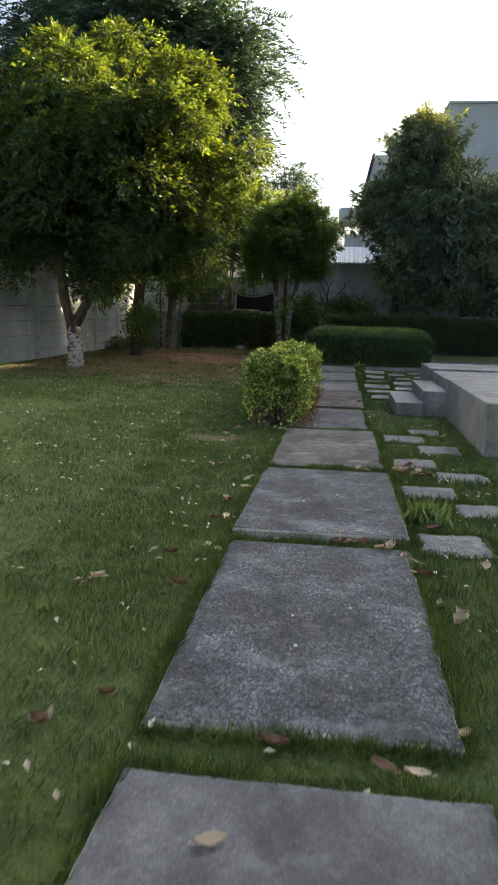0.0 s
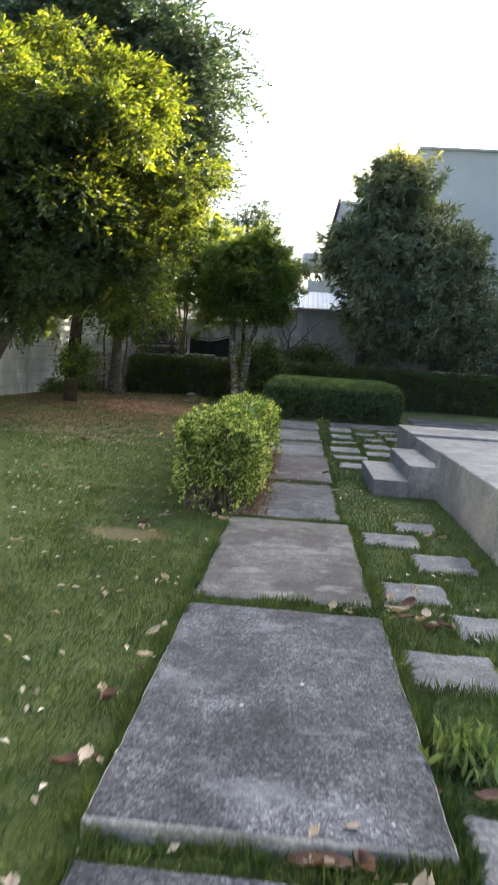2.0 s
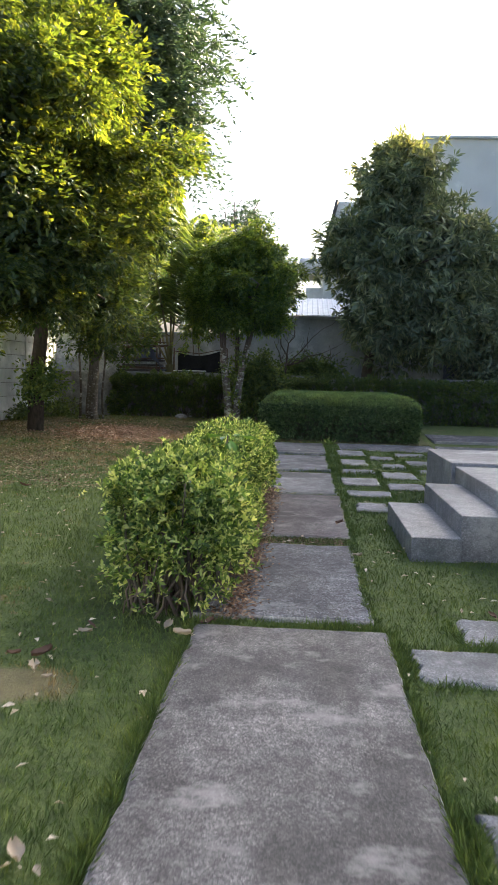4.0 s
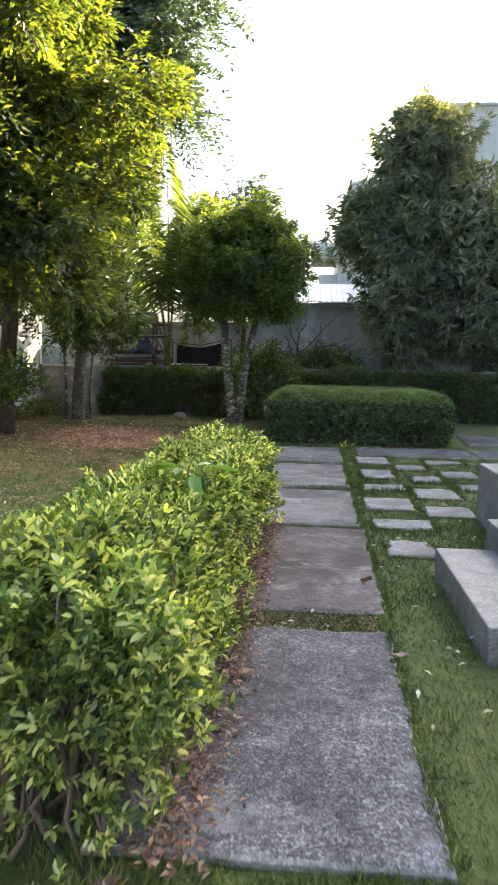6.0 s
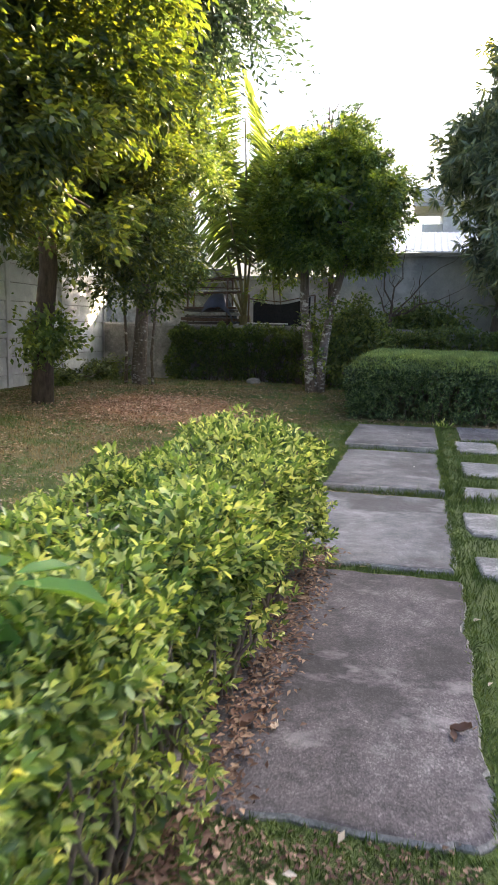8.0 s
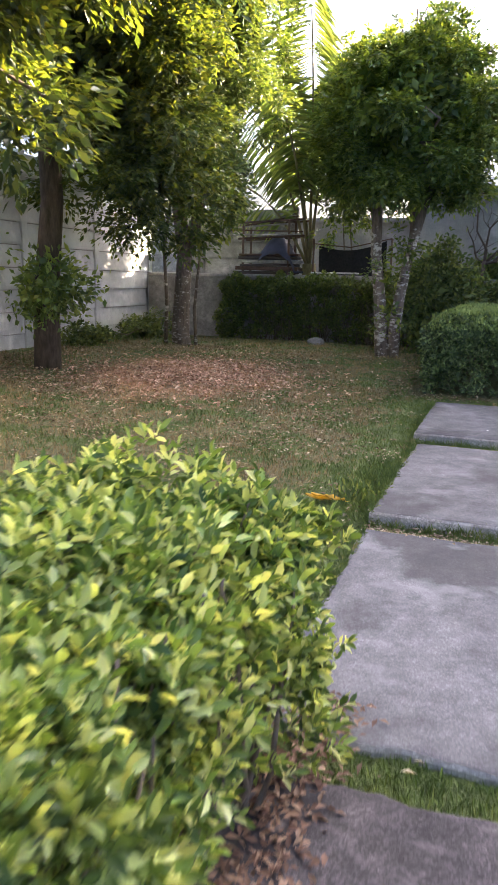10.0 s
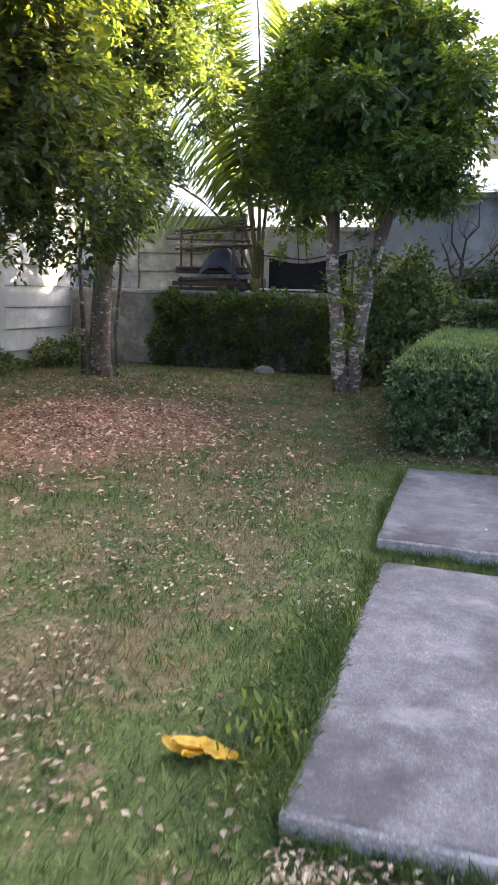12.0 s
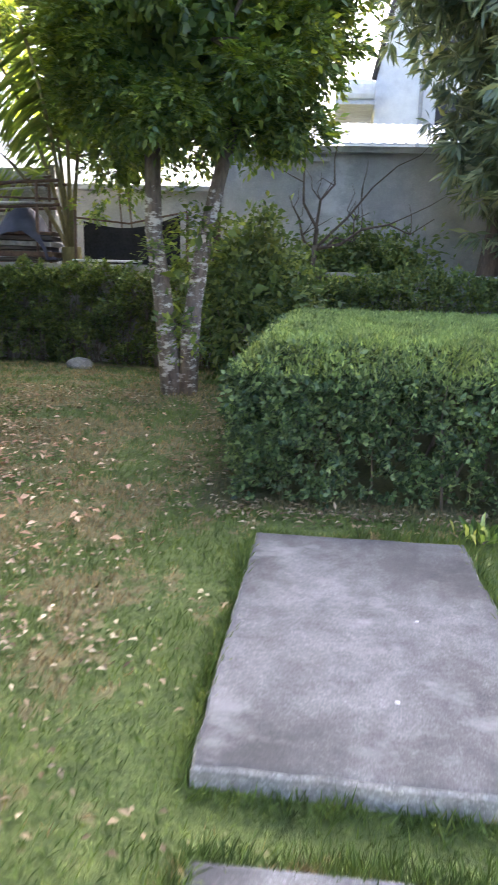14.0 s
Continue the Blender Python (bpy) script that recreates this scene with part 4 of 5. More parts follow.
def palm():
    """A young coconut palm: stems fanning from the base, long fronds with hanging leaflets."""
    r = np.random.default_rng(5)
    bx, by, bz = -3.75, 24.75, 0.05
    root = tagged(empty("palm_tree", bx, by, bz), "young palm with pale stems and long arching fronds", "palm")
    bm = bmesh.new()
    tube(bm, [(bx, by, bz), (bx + 0.02, by, 0.9), (bx, by, 1.5)], 0.2, 0.13, 10)
    part("trunk", bm, m_palmbark, root)
    for az, lean, ln, droop in ((5, 5, 5.9, 0.55), (-75, 28, 4.0, 0.9), (-40, 10, 6.0, 0.4), (170, 12, 5.6, 0.4), (-150, 16, 5.2, 0.5), (-95, 15, 5.4, 0.5)):
        a = radians(az)
        out = np.array([math.sin(a), -math.cos(a) * 0.6, 0])
        pts = []
        for i in range(13):
            t = i / 12
            ang = radians(lean) + droop * t * t
            pts.append(np.array([bx, by, 1.4]) + out * (math.sin(ang) * ln * t) + np.array([0, 0, math.cos(ang) * ln * t]))
        bm = bmesh.new()
        tube(bm, [tuple(p) for p in pts], 0.034, 0.003, 6)
        fr = part("frond", bm, m_palmbark, root)
        n = 84
        tt = np.linspace(0.26, 0.99, n)
        idx = tt * 12
        i0 = np.minimum(idx.astype(int), 11)
        P = np.array(pts)
        base = P[i0] + (P[i0 + 1] - P[i0]) * (idx - i0)[:, None]
        ax = unit(P[i0 + 1] - P[i0])
        side = unit(np.cross(ax, np.array([[0.3, 1.0, 0.1]])))
        size = 0.85 * np.sin(np.clip((tt - 0.2) / 0.8, 0.08, 1) * math.pi * 0.9 + 0.2) + 0.1
        sets = []
        for sg in (1, -1):
            d = unit(side * sg + ax * 0.35 + np.array([0, 0, -0.45 - 0.3 * abs(math.sin(az))]) + r.normal(0, 0.1, (n, 3)))
            w = unit(np.cross(d, ax)) * 0.026
            m1 = base + d * (size * 0.5)[:, None]
            tip = base + d * size[:, None] + np.array([0, 0, -0.12])
            v = np.stack([base, m1 + w, tip, m1 - w], 1).reshape(-1, 3)
            k = np.arange(n)[:, None] * 4
            sets.append((v, np.concatenate([k + np.array([[0, 1, 2]]), k + np.array([[0, 2, 3]])])))
        v, f = join_leaves(sets)
        mesh_from("blade", v, f, m_leaf_palm, fr)


palm()


def shrub(name, label, blobs, clumps, per, spread, ln, wd, mat, r, stems=7, **kw):
    bx, by = blobs[0][0], blobs[0][1]
    bz = float(ground_z(bx, by))
    root = tagged(empty(name, bx, by, bz), label, "shrub")
    bm = bmesh.new()
    ends, _ = clump_centres(blobs, stems, r, 0.4, 0.1)
    for e in ends:
        tube(bm, wander((bx + r.normal(0, 0.06), by + r.normal(0, 0.06), bz - 0.03), e, 5, 0.05, r), 0.02, 0.006, 5)
    part("stem", bm, m_twig, root)
    crown("foliage", blobs, clumps, per, spread, ln, wd, mat, root, r, **kw)
    return root


r_s = np.random.default_rng(31)
shrub("shrub", "dark leafy shrub beside the twin-trunked tree", [(-1.2, 22.7, 1.0, 0.5, 0.4, 0.95), (-0.85, 22.9, 0.8, 0.45, 0.3, 0.7)], 260, 26, 0.1, 0.09, 0.045, m_leaf_creeper, r_s, shell=0.2)
shrub("shrub", "tall yellow-green shrub behind the boundary wall", [(-3.05, 24.85, 3.3, 0.5, 0.45, 1.3), (-2.95, 24.8, 4.4, 0.5, 0.45, 1.1)], 1000, 13, 0.18, 0.1, 0.045, m_leaf_light, r_s, 2, style="bough", boughs=34, bough=0.34, uneven=0.2)
shrub("shrub", "low shrub before the grey outbuilding wall", [(0.2, 24.9, 1.35, 0.9, 0.4, 0.45), (-0.4, 24.9, 1.2, 0.5, 0.3, 0.35)], 220, 24, 0.1, 0.1, 0.045, m_leaf_creeper, r_s, shell=0.2)
shrub("shrub", "leafy shrub at the foot of the back hedge", [(4.9, 24.9, 2.4, 1.2, 0.9, 1.6)], 500, 24, 0.13, 0.14, 0.05, m_leaf_mango, r_s, shell=0.3)
tree("slender_tree", "slender feathery tree behind the outbuilding corner", (-2.04, 26.25, 0.08), [([(-2.04, 26.25, 0.0), (-2.04, 26.25, 3.0), (-2.05, 26.25, 5.0)], 0.07, 0.04)],
     [(-2.04, 26.25, 5.62, 0.85, 0.8, 0.7)], m_bark, m_leaf_feather, r_s, limbs=12, clumps=95, per=16, spread=0.45, length=0.09, width=0.034, style="feather", shell=0.3, uneven=0.3, core=0.2)
shrub("shrub", "low leafy weeds along the foot of the pale wall", [(-6.4, 21.3, 0.2, 0.28, 0.9, 0.2), (-6.3, 22.9, 0.24, 0.38, 0.7, 0.24)], 420, 9, 0.1, 0.07, 0.034, m_leaf_creeper, r_s, style="bough", boughs=50, bough=0.12)



def bare_shrub():
    """A leafless shrub with forking branches."""
    r = np.random.default_rng(17)
    root = tagged(empty("bare_shrub", -0.55, 24.6, 0.08), "leafless grey shrub before the grey wall", "shrub")
    bm = bmesh.new()
    tube(bm, [(-0.55, 24.6, 0.0), (-0.57, 24.6, 1.0), (-0.55, 24.6, 1.6)], 0.05, 0.035, 7)
    for end in ((-0.75, 24.6, 2.9), (-0.3, 24.6, 3.0), (0.35, 24.6, 2.5), (0.9, 24.6, 1.95), (-0.9, 24.7, 2.2), (0.1, 24.5, 2.0)):
        pts = wander((-0.55, 24.6, 1.55), end, 5, 0.06, r)
        tube(bm, pts, 0.024, 0.006, 6)
        for _ in range(4):
            a = pts[int(r.integers(2, 5))]
            tube(bm, wander(a, np.array(a) + np.array([r.normal(0.1, 0.25), r.normal(0, 0.1), abs(r.normal(0.3, 0.15))]), 3, 0.03, r), 0.009, 0.003, 5)
    part("branch", bm, m_bark, root)


bare_shrub()

# ---- grass: short blades, longer along the paving's edges ----
def off_paving(x, y, margin):
    keep = np.ones(len(x), bool)
    for y0, y1, x0, x1, *_ in SLABS:
        keep &= ~((x > x0 + margin) & (x < x1 - margin) & (y > y0 + margin) & (y < y1 - margin))
    for x0, x1, y0, y1 in STONES:
        keep &= ~((x > x0 + margin) & (x < x1 - margin) & (y > y0 + margin) & (y < y1 - margin))
    keep &= ((x + 1.25) / 0.3) ** 2 + ((y - 7.3) / 0.17) ** 2 > 0.4 + 0.6 * np.abs(np.sin(9 * x) * np.cos(11 * y))
    keep &= ~((x > 1.36) & (y > 7.0) & (y < 12.9)) & ~((x > 0.73) & (x < 1.4) & (y > 9.66) & (y < 11.3))
    keep &= ~((x > -0.8) & (x < 2.3) & (y > 18.95)) & ~((x > 0.62) & (x < 6.3) & (y > 17.45) & (y < 18.6)) & ~((x > 2.5) & (x < 6.3) & (y > 19.1) & (y < 22.3))
    return keep


r_g = np.random.default_rng(41)
TUFTS = r_g.uniform(0, 1, (64, 64))


def tufty(x, y, scale):
    """Smooth random lumps over the plan, 0 to 1."""
    u, v = np.asarray(x) * scale, np.asarray(y) * scale
    i, k = np.floor(u).astype(int), np.floor(v).astype(int)
    a, b = u - i, v - k
    a, b = a * a * (3 - 2 * a), b * b * (3 - 2 * b)
    g = lambda p, q: TUFTS[p % 64, q % 64]
    return (g(i, k) * (1 - a) + g(i + 1, k) * a) * (1 - b) + (g(i, k + 1) * (1 - a) + g(i + 1, k + 1) * a) * b


def blades(x, y, height, width, lean=0.45):
    z = ground_z(x, y) - 0.004
    p = np.stack([x, y, z], 1)
    w = r_g.normal(0, lean, (len(x), 3))
    w[:, 2] = 1.0
    v, f = leaves(p, w, height, width, r_g, 0.1)
    # taller in tufts, nearly bare between them
    grow = np.repeat(0.45 + 0.75 * tufty(x, y, 7.0) + 0.5 * tufty(x + 9, y, 2.1) ** 2, 4)
    v[:, 2] = np.repeat(z, 4) + (v[:, 2] - np.repeat(z, 4)) * grow
    return v, f


sets = []
for x0, x1, y0, y1, dens, h, w in ((-1.6, 1.36, 0.8, 7.0, 5200, 0.044, 0.004), (-3.2, -1.6, 2.0, 9.0, 2600, 0.04, 0.005), (-1.9, 1.0, 7.0, 19.0, 2900, 0.04, 0.005),
                                   (-4.6, -1.9, 9.0, 21.0, 1500, 0.042, 0.006), (-6.7, -4.6, 10.0, 23.4, 500, 0.05, 0.008), (-1.9, -0.86, 19.0, 21.0, 1500, 0.045, 0.006), (-0.9, 2.4, 18.6, 18.95, 900, 0.05, 0.006), (-4.6, -0.86, 21.0, 23.4, 800, 0.05, 0.008), (1.0, 3.2, 12.9, 17.45, 900, 0.045, 0.007), (1.0, 1.36, 7.0, 12.9, 2300, 0.042, 0.005), (-3.2, -6.7, 4.0, 10.0, 500, 0.045, 0.007)):
    n = int(abs(x1 - x0) * (y1 - y0) * dens)
    x, y = r_g.uniform(min(x0, x1), max(x0, x1), n), r_g.uniform(y0, y1, n)
    k = off_paving(x, y, -0.004)
    sets.append(blades(x[k], y[k], h, w))
ex, ey = [], []
for y0, y1, x0, x1, *_ in SLABS[1:]:
    n = 1500 if y0 < 8 else 500 if y0 < 14 else 1100
    for xe, s_ in ((x0, -1), (x1, 1)):
        ex.append(xe + s_ * np.abs(r_g.normal(0, 0.02, n)))
        ey.append(r_g.uniform(y0, y1, n))
    for ye, s_ in ((y0, -1), (y1, 1)):
        ex.append(r_g.uniform(x0, x1, n // 2))
        ey.append(ye + s_ * np.abs(r_g.normal(0, 0.03, n // 2)))
for x0, x1, y0, y1 in STONES:
    n = 150
    for xe, s_ in ((x0, -1), (x1, 1)):
        ex.append(xe + s_ * np.abs(r_g.normal(0, 0.02, n)))
        ey.append(r_g.uniform(y0, y1, n))
    for ye, s_ in ((y0, -1), (y1, 1)):
        ex.append(r_g.uniform(x0, x1, n))
        ey.append(ye + s_ * np.abs(r_g.normal(0, 0.02, n)))
x, y = np.concatenate(ex), np.concatenate(ey)
k = off_paving(x, y, 0.0)
x, y = x[k], y[k]
long = (y < 8.2) | (y > 14.2)
sets.append(blades(x[long], y[long], 0.07, 0.005, 0.6))
sets.append(blades(x[~long], y[~long], 0.035, 0.005, 0.7))
for y0, y1, x0, x1, za, *_ in SLABS[5:9]:
    for xe, s_ in ((x0, 1), (x1, -1)):
        ty = r_g.uniform(y0, y1, 900)
        tx = xe + s_ * (0.03 * tufty(ty, ty * 0 + xe, 6.0) + r_g.normal(0, 0.008, 900))
        v, f = leaves(np.stack([tx, ty, np.full(900, za - 0.004)], 1), r_g.normal(0, 0.9, (900, 3)) + np.array([0, 0, 0.9]), 0.03, 0.005, r_g, 0.1)
        sets.append((v, f))
# long tufts beside the last slabs
tx, ty = r_g.normal(-0.72, 0.08, 1500), r_g.normal(14.95, 0.42, 1500)
k = off_paving(tx, ty, 0.0)
sets.append(blades(tx[k], ty[k], 0.06, 0.007, 0.9))
tx, ty = r_g.uniform(-0.62, 0.35, 500), r_g.uniform(16.3, 16.44, 500)
sets.append(blades(tx, ty, 0.06, 0.006, 0.9))
for ya, yb in ((9.96, 10.26), (12.22, 12.44), (8.08, 8.27)):
    tx, ty = r_g.uniform(-0.45, 0.38, 1500), r_g.uniform(ya, yb, 1500)
    sets.append(blades(tx, ty, 0.026, 0.005, 0.9))
v, f = join_leaves(sets)
tagged(mesh_from("grass", v, f, m_grass), "short mown grass with straw patches", "grass", kind="stuff")

# ---- fallen leaves and litter ----
def scatter(name, label, x, y, z, ln, wd, mat, r):
    d = r.normal(0, 1, (len(x), 3))
    d[:, 2] = r.normal(0, 0.25, len(x))
    v, f = leaves(np.stack([x, y, z], 1), d, ln, wd, r, 0.5, False, True)
    tagged(mesh_from(name, v, f, mat), label, "leaf litter", kind="stuff")


r_l = np.random.default_rng(51)
m_leaf_spot = leaf_material("rusty_dead_leaves", (0.34, 0.19, 0.135), (0.54, 0.345, 0.25), (0.66, 0.49, 0.38), 0.1, 0.8)
x, y = r_l.normal(-0.39, 0.06, 3600), r_l.uniform(8.15, 12.6, 3600)
scatter("leaf_litter", "brown leaf litter between hedge and path", x, y, 0.022 + np.abs(r_l.normal(0, 0.008, 3600)), 0.032, 0.014, m_leaf_brown, r_l)
x, y = r_l.uniform(-6.4, -0.62, 96000), r_l.uniform(12.0, 21.8, 96000)
p = np.array([0.3 + 0.9 * noise.noise(Vector((a * 0.9, b * 0.9, 3.0))) + 0.7 * noise.noise(Vector((a * 3, b * 3, 1.0))) for a, b in zip(x.tolist(), y.tolist())])
p *= np.clip((-0.55 - x) / 0.7, 0.45, 1) * np.where(x > -2.6, np.clip((17.6 - y) / 3, 0.4, 1), 1)
k = r_l.uniform(0, 1, len(x)) < p
x, y = x[k], y[k]
scatter("dry_litter", "tan dry leaf fragments strewn over the lawn", x, y, ground_z(x, y) + 0.022, 0.033, 0.018, m_straw_bits, r_l)
x, y = r_l.uniform(-5.5, 1.2, 1100), r_l.uniform(1.2, 12.8, 1100)
k = off_paving(x, y, 0.0)
scatter("pale_litter", "small pale leaf fragments on the grass", x[k], y[k], ground_z(x[k], y[k]) + 0.026, 0.045, 0.021, m_leaf_dry, r_l)
x, y = r_l.normal(-3.5, 0.75, 3600), r_l.normal(18.6, 1.0, 3600)
scatter("brown_litter", "brown dead leaves over the bare spot", x, y, ground_z(x, y) + 0.028, 0.055, 0.028, m_leaf_spot, r_l)


def dry_leaf(name, mat, label, x, y, z, size, turn, curl, r, tilt=0.0):
    """One curled, ribbed leaf with a short stalk."""
    bm = bmesh.new()
    rows, half = 7, 3
    grid = []
    for i in range(rows + 1):
        t = i / rows
        w = 0.27 * size * math.sin(math.pi * (0.06 + 0.9 * t)) ** 0.8
        row = []
        for k in range(-half, half + 1):
            q = k / half
            row.append(bm.verts.new((q * w, (t - 0.5) * size, 0.012 + curl * size * (abs(q) ** 1.6 * 0.3 + (t - 0.5) ** 2 * 0.5) + r.normal(0, 0.022 * size))))
        grid.append(row)
    for i in range(rows):
        for k in range(2 * half):
            bm.faces.new((grid[i][k], grid[i][k + 1], grid[i + 1][k + 1], grid[i + 1][k]))
    tube(bm, [(0, -0.5 * size, 0.012), (0, -0.62 * size, 0.016), (0.02 * size, -0.72 * size, 0.02)], 0.0022, 0.0016, 5)
    bmesh.ops.transform(bm, matrix=pose(0, 0, 0, tilt, tilt * 0.6, turn), verts=bm.verts[:])
    bmesh.ops.translate(bm, vec=(x, y, z), verts=bm.verts[:])
    for fc in bm.faces:
        fc.smooth = True
    return tagged(part(name, bm, mat), label, "leaf", "fallen leaves")


LAWN_LEAVES = [(-0.85, 1.97, 0.12), (-0.71, 2.16, 0.07), (-1.08, 3.18, 0.1), (-0.69, 3.17, 0.11), (-0.66, 3.78, 0.09), (-0.59, 3.7, 0.08), (-0.71, 4.31, 0.12), (-0.66, 4.37, 0.12), (-0.69, 4.76, 0.13),
               (-0.83, 3.61, 0.09), (-1.22, 8.86, 0.12), (-1.81, 6.71, 0.1), (-1.14, 7.4, 0.12), (-0.69, 8.02, 0.1), (-0.6, 7.9, 0.12), (-0.5, 8.1, 0.1), (-1.06, 7.86, 0.1), (-1.16, 7.55, 0.13), (-0.76, 6.24, 0.11),
               (-1.01, 5.9, 0.07), (-2.91, 11.84, 0.11), (-0.64, 5.17, 0.1), (-0.66, 5.47, 0.1), (-0.85, 8.3, 0.1), (-2.1, 6.8, 0.09), (-1.9, 8.6, 0.1), (-2.6, 9.5, 0.1), (-3.2, 8.2, 0.1)]
PATH_LEAVES = [(-0.25, 1.53, 0.1), (-0.14, 1.96, 0.11), (0.17, 1.9, 0.11), (0.26, 1.88, 0.1), (0.42, 2.09, 0.08), (0.54, 2.97, 0.13), (0.49, 3.08, 0.1), (0.78, 3.71, 0.1), (0.1, 3.98, 0.13), (0.04, 3.97, 0.12), (0.19, 3.97, 0.12), (0.31, 3.88, 0.13),
               (0.43, 3.69, 0.12), (0.45, 3.53, 0.1), (0.53, 6.0, 0.15), (0.63, 5.88, 0.15), (0.59, 4.35, 0.12), (0.62, 4.68, 0.12), (0.59, 6.11, 0.16), (0.55, 5.91, 0.13), (0.66, 5.97, 0.13), (0.72, 5.82, 0.12), (0.18, 5.98, 0.1), (0.28, 5.97, 0.1),
               (0.66, 6.34, 0.09), (1.1, 7.82, 0.13), (0.29, 10.79, 0.09), (-0.37, 10.65, 0.1), (-0.28, 9.37, 0.09), (0.36, 9.63, 0.09), (0.98, 8.4, 0.09)]
x, y = np.concatenate([r_l.normal(-1.05, 0.18, 500), r_l.uniform(-0.9, 2.2, 700)]), np.concatenate([r_l.uniform(18.6, 22.4, 500), r_l.normal(18.72, 0.1, 700)])
scatter("hedge_litter", "dry leaf litter at the foot of the clipped hedge", x, y, ground_z(x, y) + 0.02, 0.045, 0.02, m_straw_bits, r_l)
x, y = r_l.uniform(-0.6, 0.3, 700), r_l.normal(10.1, 0.07, 700)
scatter("joint_litter", "brown leaf crumbs in the mossy joint of the path", x, y, ground_z(x, y) + 0.016, 0.022, 0.011, m_leaf_brown, r_l)
x, y = r_l.uniform(-0.6, 0.36, 700), r_l.normal(14.27, 0.05, 700)
scatter("joint_litter", "dry leaf litter in the joint of the path", x, y, ground_z(x, y) + 0.03 + np.abs(r_l.normal(0, 0.006, 700)), 0.026, 0.012, m_straw_bits, r_l)
r_d = np.random.default_rng(61)
GROUPS = LAWN_LEAVES + PATH_LEAVES
GROUPS += [(x + r_d.normal(0, 0.07), y + r_d.normal(0, 0.07), size * r_d.uniform(0.45, 0.75)) for x, y, size in GROUPS if y > 2.5]
for x, y, size in GROUPS:
    on = next((za + (zb - za) * (y - y0) / (y1 - y0) for y0, y1, x0, x1, za, zb, _ in SLABS if x0 < x < x1 and y0 < y < y1), None)
    pale = r_d.uniform() < 0.7
    z = on - 0.004 if on is not None else float(ground_z(x, y)) + 0.022
    dry_leaf("fallen_leaf", m_leaf_dry if pale else m_leaf_brown, "pale curled dry leaf lying on the ground" if pale else "brown curled dry leaf lying on the ground", x, y, z, size * 0.75, r_d.uniform(0, 360), r_d.uniform(0.3, 1.0), r_d, r_d.normal(0, 12))
for x, y, turn, size, tilt in ((-0.83, 14.57, 80, 0.12, 2), (-0.91, 14.585, 112, 0.13, 9), (-0.96, 14.56, 70, 0.1, 6), (-0.89, 14.55, 150, 0.1, 14)):
    dry_leaf("fallen_leaf", m_leaf_yellow, "bright yellow fallen leaf on the grass", x, y, float(ground_z(x, y)) + 0.014, size, turn, 0.3, r_d, tilt)

# weeds beside the paving and the sapling that grew through the hedge
def leafy_weed(name, label, x, y, z, count, ln, wd, spread, mat, r, up=0.9):
    root = tagged(empty(name, x, y, z), label, "weed")
    d = r.normal(0, 0.7, (count, 3))
    d[:, 2] = np.abs(d[:, 2]) + up
    base = np.array([x, y, z]) + r.normal(0, 1, (count, 3)) * np.array([spread, spread, spread * 0.25]) + np.array([0, 0, spread * 0.4])
    v, f = leaves(base, d, ln, wd, r, 0.3, True)
    mesh_from("foliage", v, f, mat, root)
    for p in base[::12]:
        bm = bmesh.new()
        tube(bm, wander((x, y, z - 0.02), p, 3, 0.01, r), 0.004, 0.002, 5)
        part("stem", bm, m_twig, root)
    return root


leafy_weed("weed", "bright green leafy weed beside the path", 0.57, 4.55, -0.01, 260, 0.1, 0.02, 0.06, m_leaf_shoot, r_d, 1.2)
leafy_weed("weed", "low broad-leaved weed beside the slab", -0.76, 14.75, -0.01, 130, 0.05, 0.016, 0.08, m_leaf_creeper, r_d, 1.2)
leafy_weed("weed", "small weed tuft in the joint of the cross path", 0.45, 18.45, 0.0, 50, 0.09, 0.025, 0.05, m_leaf_hedge, r_d)


def sapling():
    """Broad drooping leaflets on a stalk above the hedge."""
    root = tagged(empty("sapling", -0.62, 9.55, 0.0), "broad-leaved green sapling growing through the hedge", "sapling")
    bm = bmesh.new()
    tube(bm, [(-0.62, 9.55, 0.0), (-0.6, 9.55, 0.5), (-0.57, 9.56, 0.84)], 0.008, 0.005, 6)
    part("stem", bm, m_twig, root)
    c = np.array([-0.57, 9.56, 0.84])
    ways, base = [], []
    for k in range(17):
        a = 2.4 * k
        ways.append((math.cos(a), math.sin(a), 0.0 - 1.9 * (k % 3) / 2))
        base.append(c + np.array([0.05 * math.cos(a), 0.05 * math.sin(a), 0.0 - 0.02 * (k % 3)]))
    v, f = leaves(np.array(base), np.array(ways), 0.145, 0.055, np.random.default_rng(2), 0.2, True, True)
    mesh_from("leaf_whorl", v, f, m_leaf_sap, root, smooth=True)


m_leaf_sap = leaf_material("sapling_leaves", (0.07, 0.16, 0.03), (0.1, 0.22, 0.04), (0.16, 0.3, 0.06), 0.35, 0.4)
sapling()


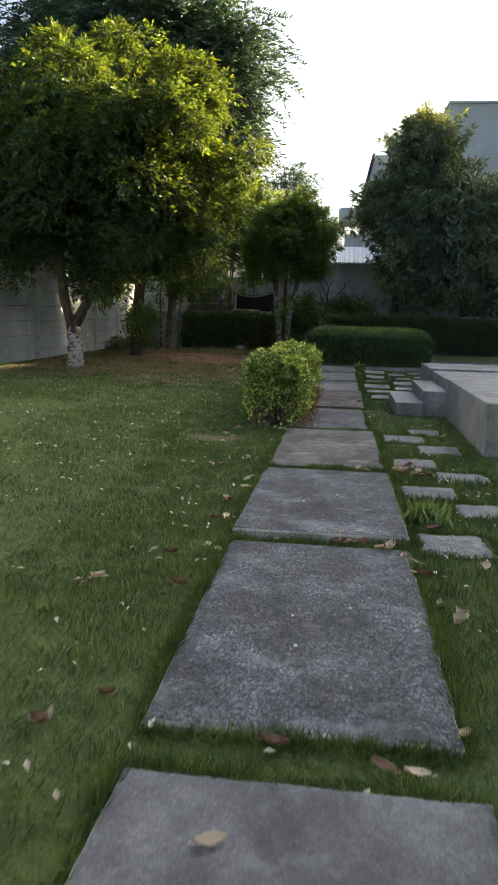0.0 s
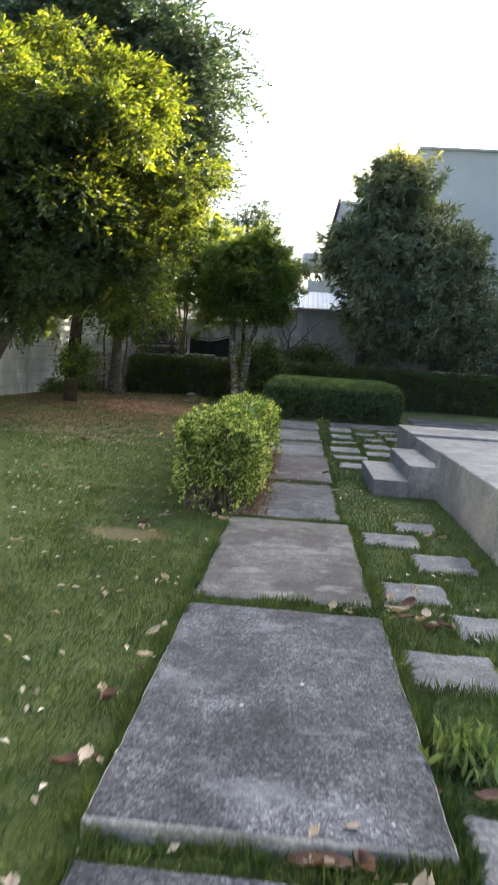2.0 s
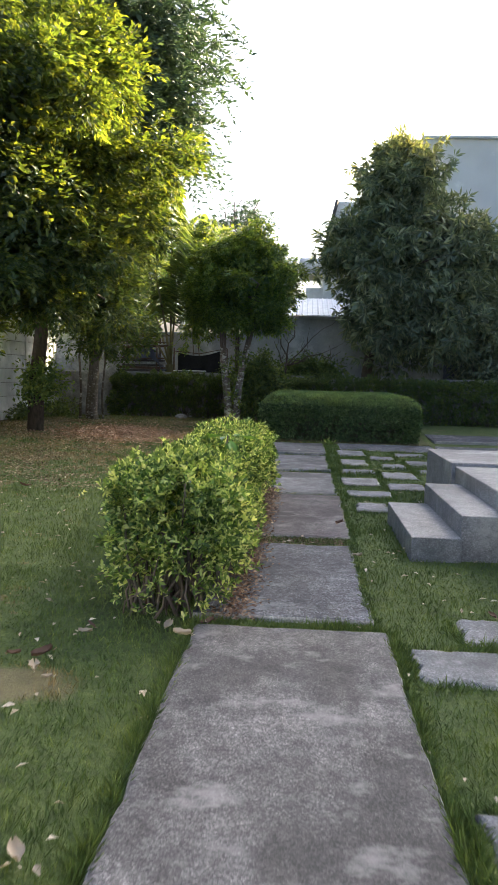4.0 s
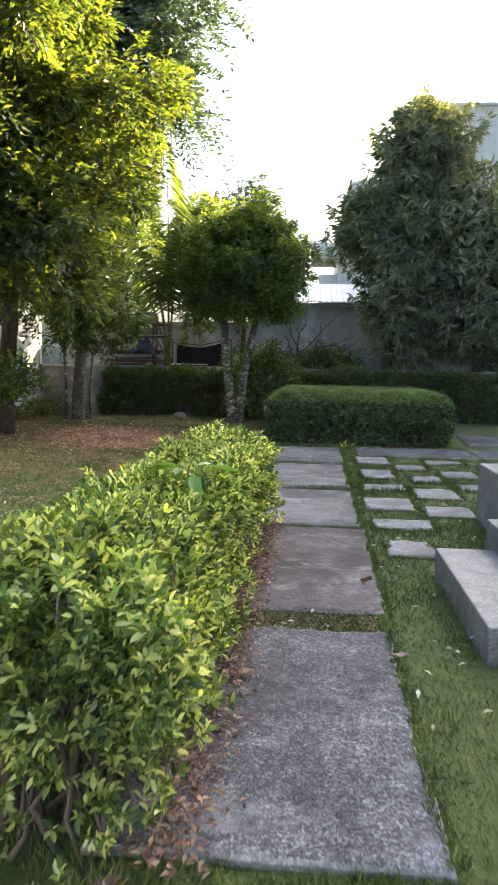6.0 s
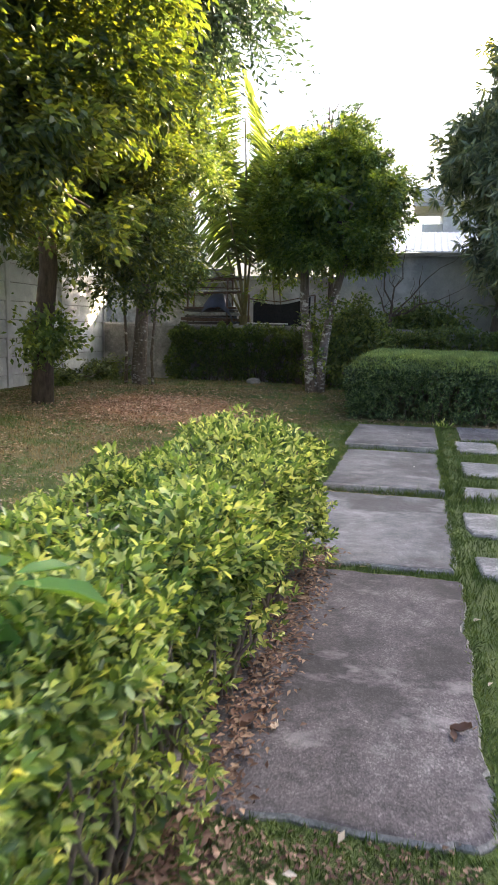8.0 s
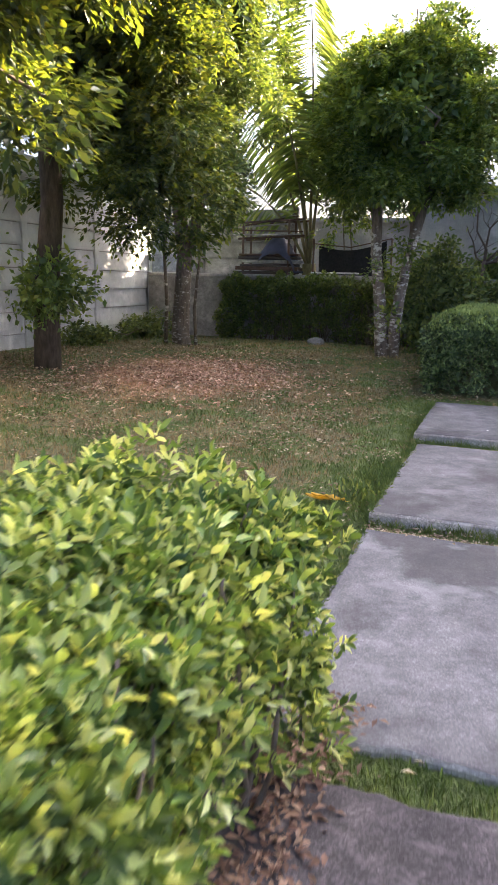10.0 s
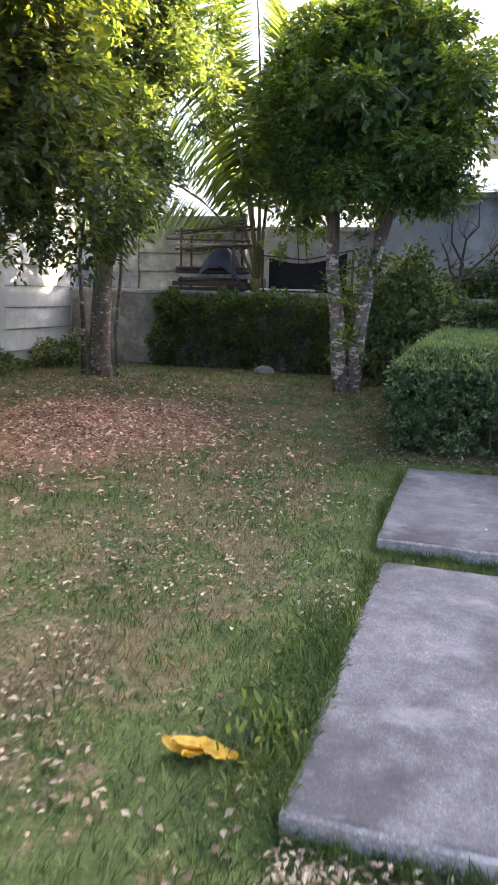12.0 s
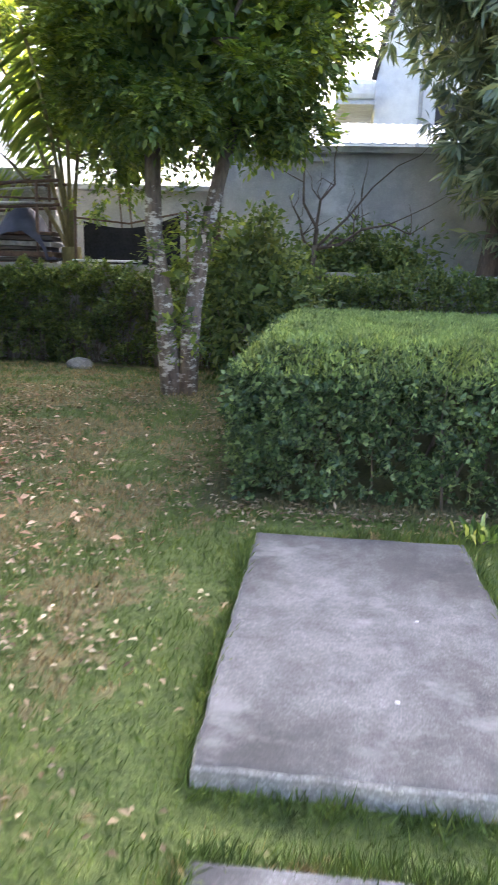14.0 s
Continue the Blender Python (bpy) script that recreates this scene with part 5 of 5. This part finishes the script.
def strap_plant(x, y, z):
    """A clump of long arching strap leaves."""
    r = np.random.default_rng(77)
    root = tagged(empty("strap_leaf_plant", x, y, z), "clump of long arching dark strap leaves", "plant")
    for k in range(9):
        a = 2.4 * k + 0.4
        ln = r.uniform(0.8, 1.25)
        bm = bmesh.new()
        rows = []
        for i in range(9):
            t = i / 8
            c = Vector((x + math.cos(a) * ln * t, y + math.sin(a) * ln * t * 0.5, z + ln * (0.95 * t - 0.75 * t * t)))
            w = 0.055 * math.sin(math.pi * (0.15 + 0.82 * t))
            side = Vector((-math.sin(a), math.cos(a), 0)) * w
            rows.append([bm.verts.new(c - side), bm.verts.new(c + Vector((0, 0, -0.015))), bm.verts.new(c + side)])
        for u, v in zip(rows, rows[1:]):
            for q in range(2):
                f = bm.faces.new((u[q], u[q + 1], v[q + 1], v[q]))
                f.smooth = True
        part("leaf", bm, m_leaf_creeper, root)


strap_plant(0.25, 24.6, 0.95)
# small white pebbles lying on the slabs
for x, y, size in ((0.09, 3.02, 0.013), (-0.12, 2.62, 0.011), (-0.15, 2.9, 0.01), (-0.2, 4.75, 0.012), (0.02, 4.98, 0.012), (-0.1, 16.95, 0.013), (0.02, 17.5, 0.011), (0.1, 15.4, 0.012)):
    top = next(za + (zb - za) * (y - y0) / (y1 - y0) for y0, y1, x0, x1, za, zb, _ in SLABS if y0 < y < y1)
    bm = bmesh.new()
    bmesh.ops.create_icosphere(bm, subdivisions=2, radius=size * 0.65)
    for v in bm.verts:
        v.co *= 1 + 0.3 * noise.noise(v.co * 90 + Vector((x, y, 0)))
        v.co.z *= 0.45
    bmesh.ops.translate(bm, vec=(x, y, top + size * 0.3), verts=bm.verts[:])
    tagged(part("pebble", bm, m_house, smooth=True), "small white pebble on the grey slab", "pebble", "pebbles on the path")
# small loose stone at the foot of the climbing hedge
bm = bmesh.new()
bmesh.ops.create_icosphere(bm, subdivisions=3, radius=0.16)
for v in bm.verts:
    v.co *= 1 + 0.22 * noise.noise(v.co * 9)
    v.co.z *= 0.6
bmesh.ops.translate(bm, vec=(-3.17, 23.3, 0.13), verts=bm.verts[:])
tagged(part("stone", bm, m_slab_edge, smooth=True), "rounded pale stone at the foot of the hedge", "stone")
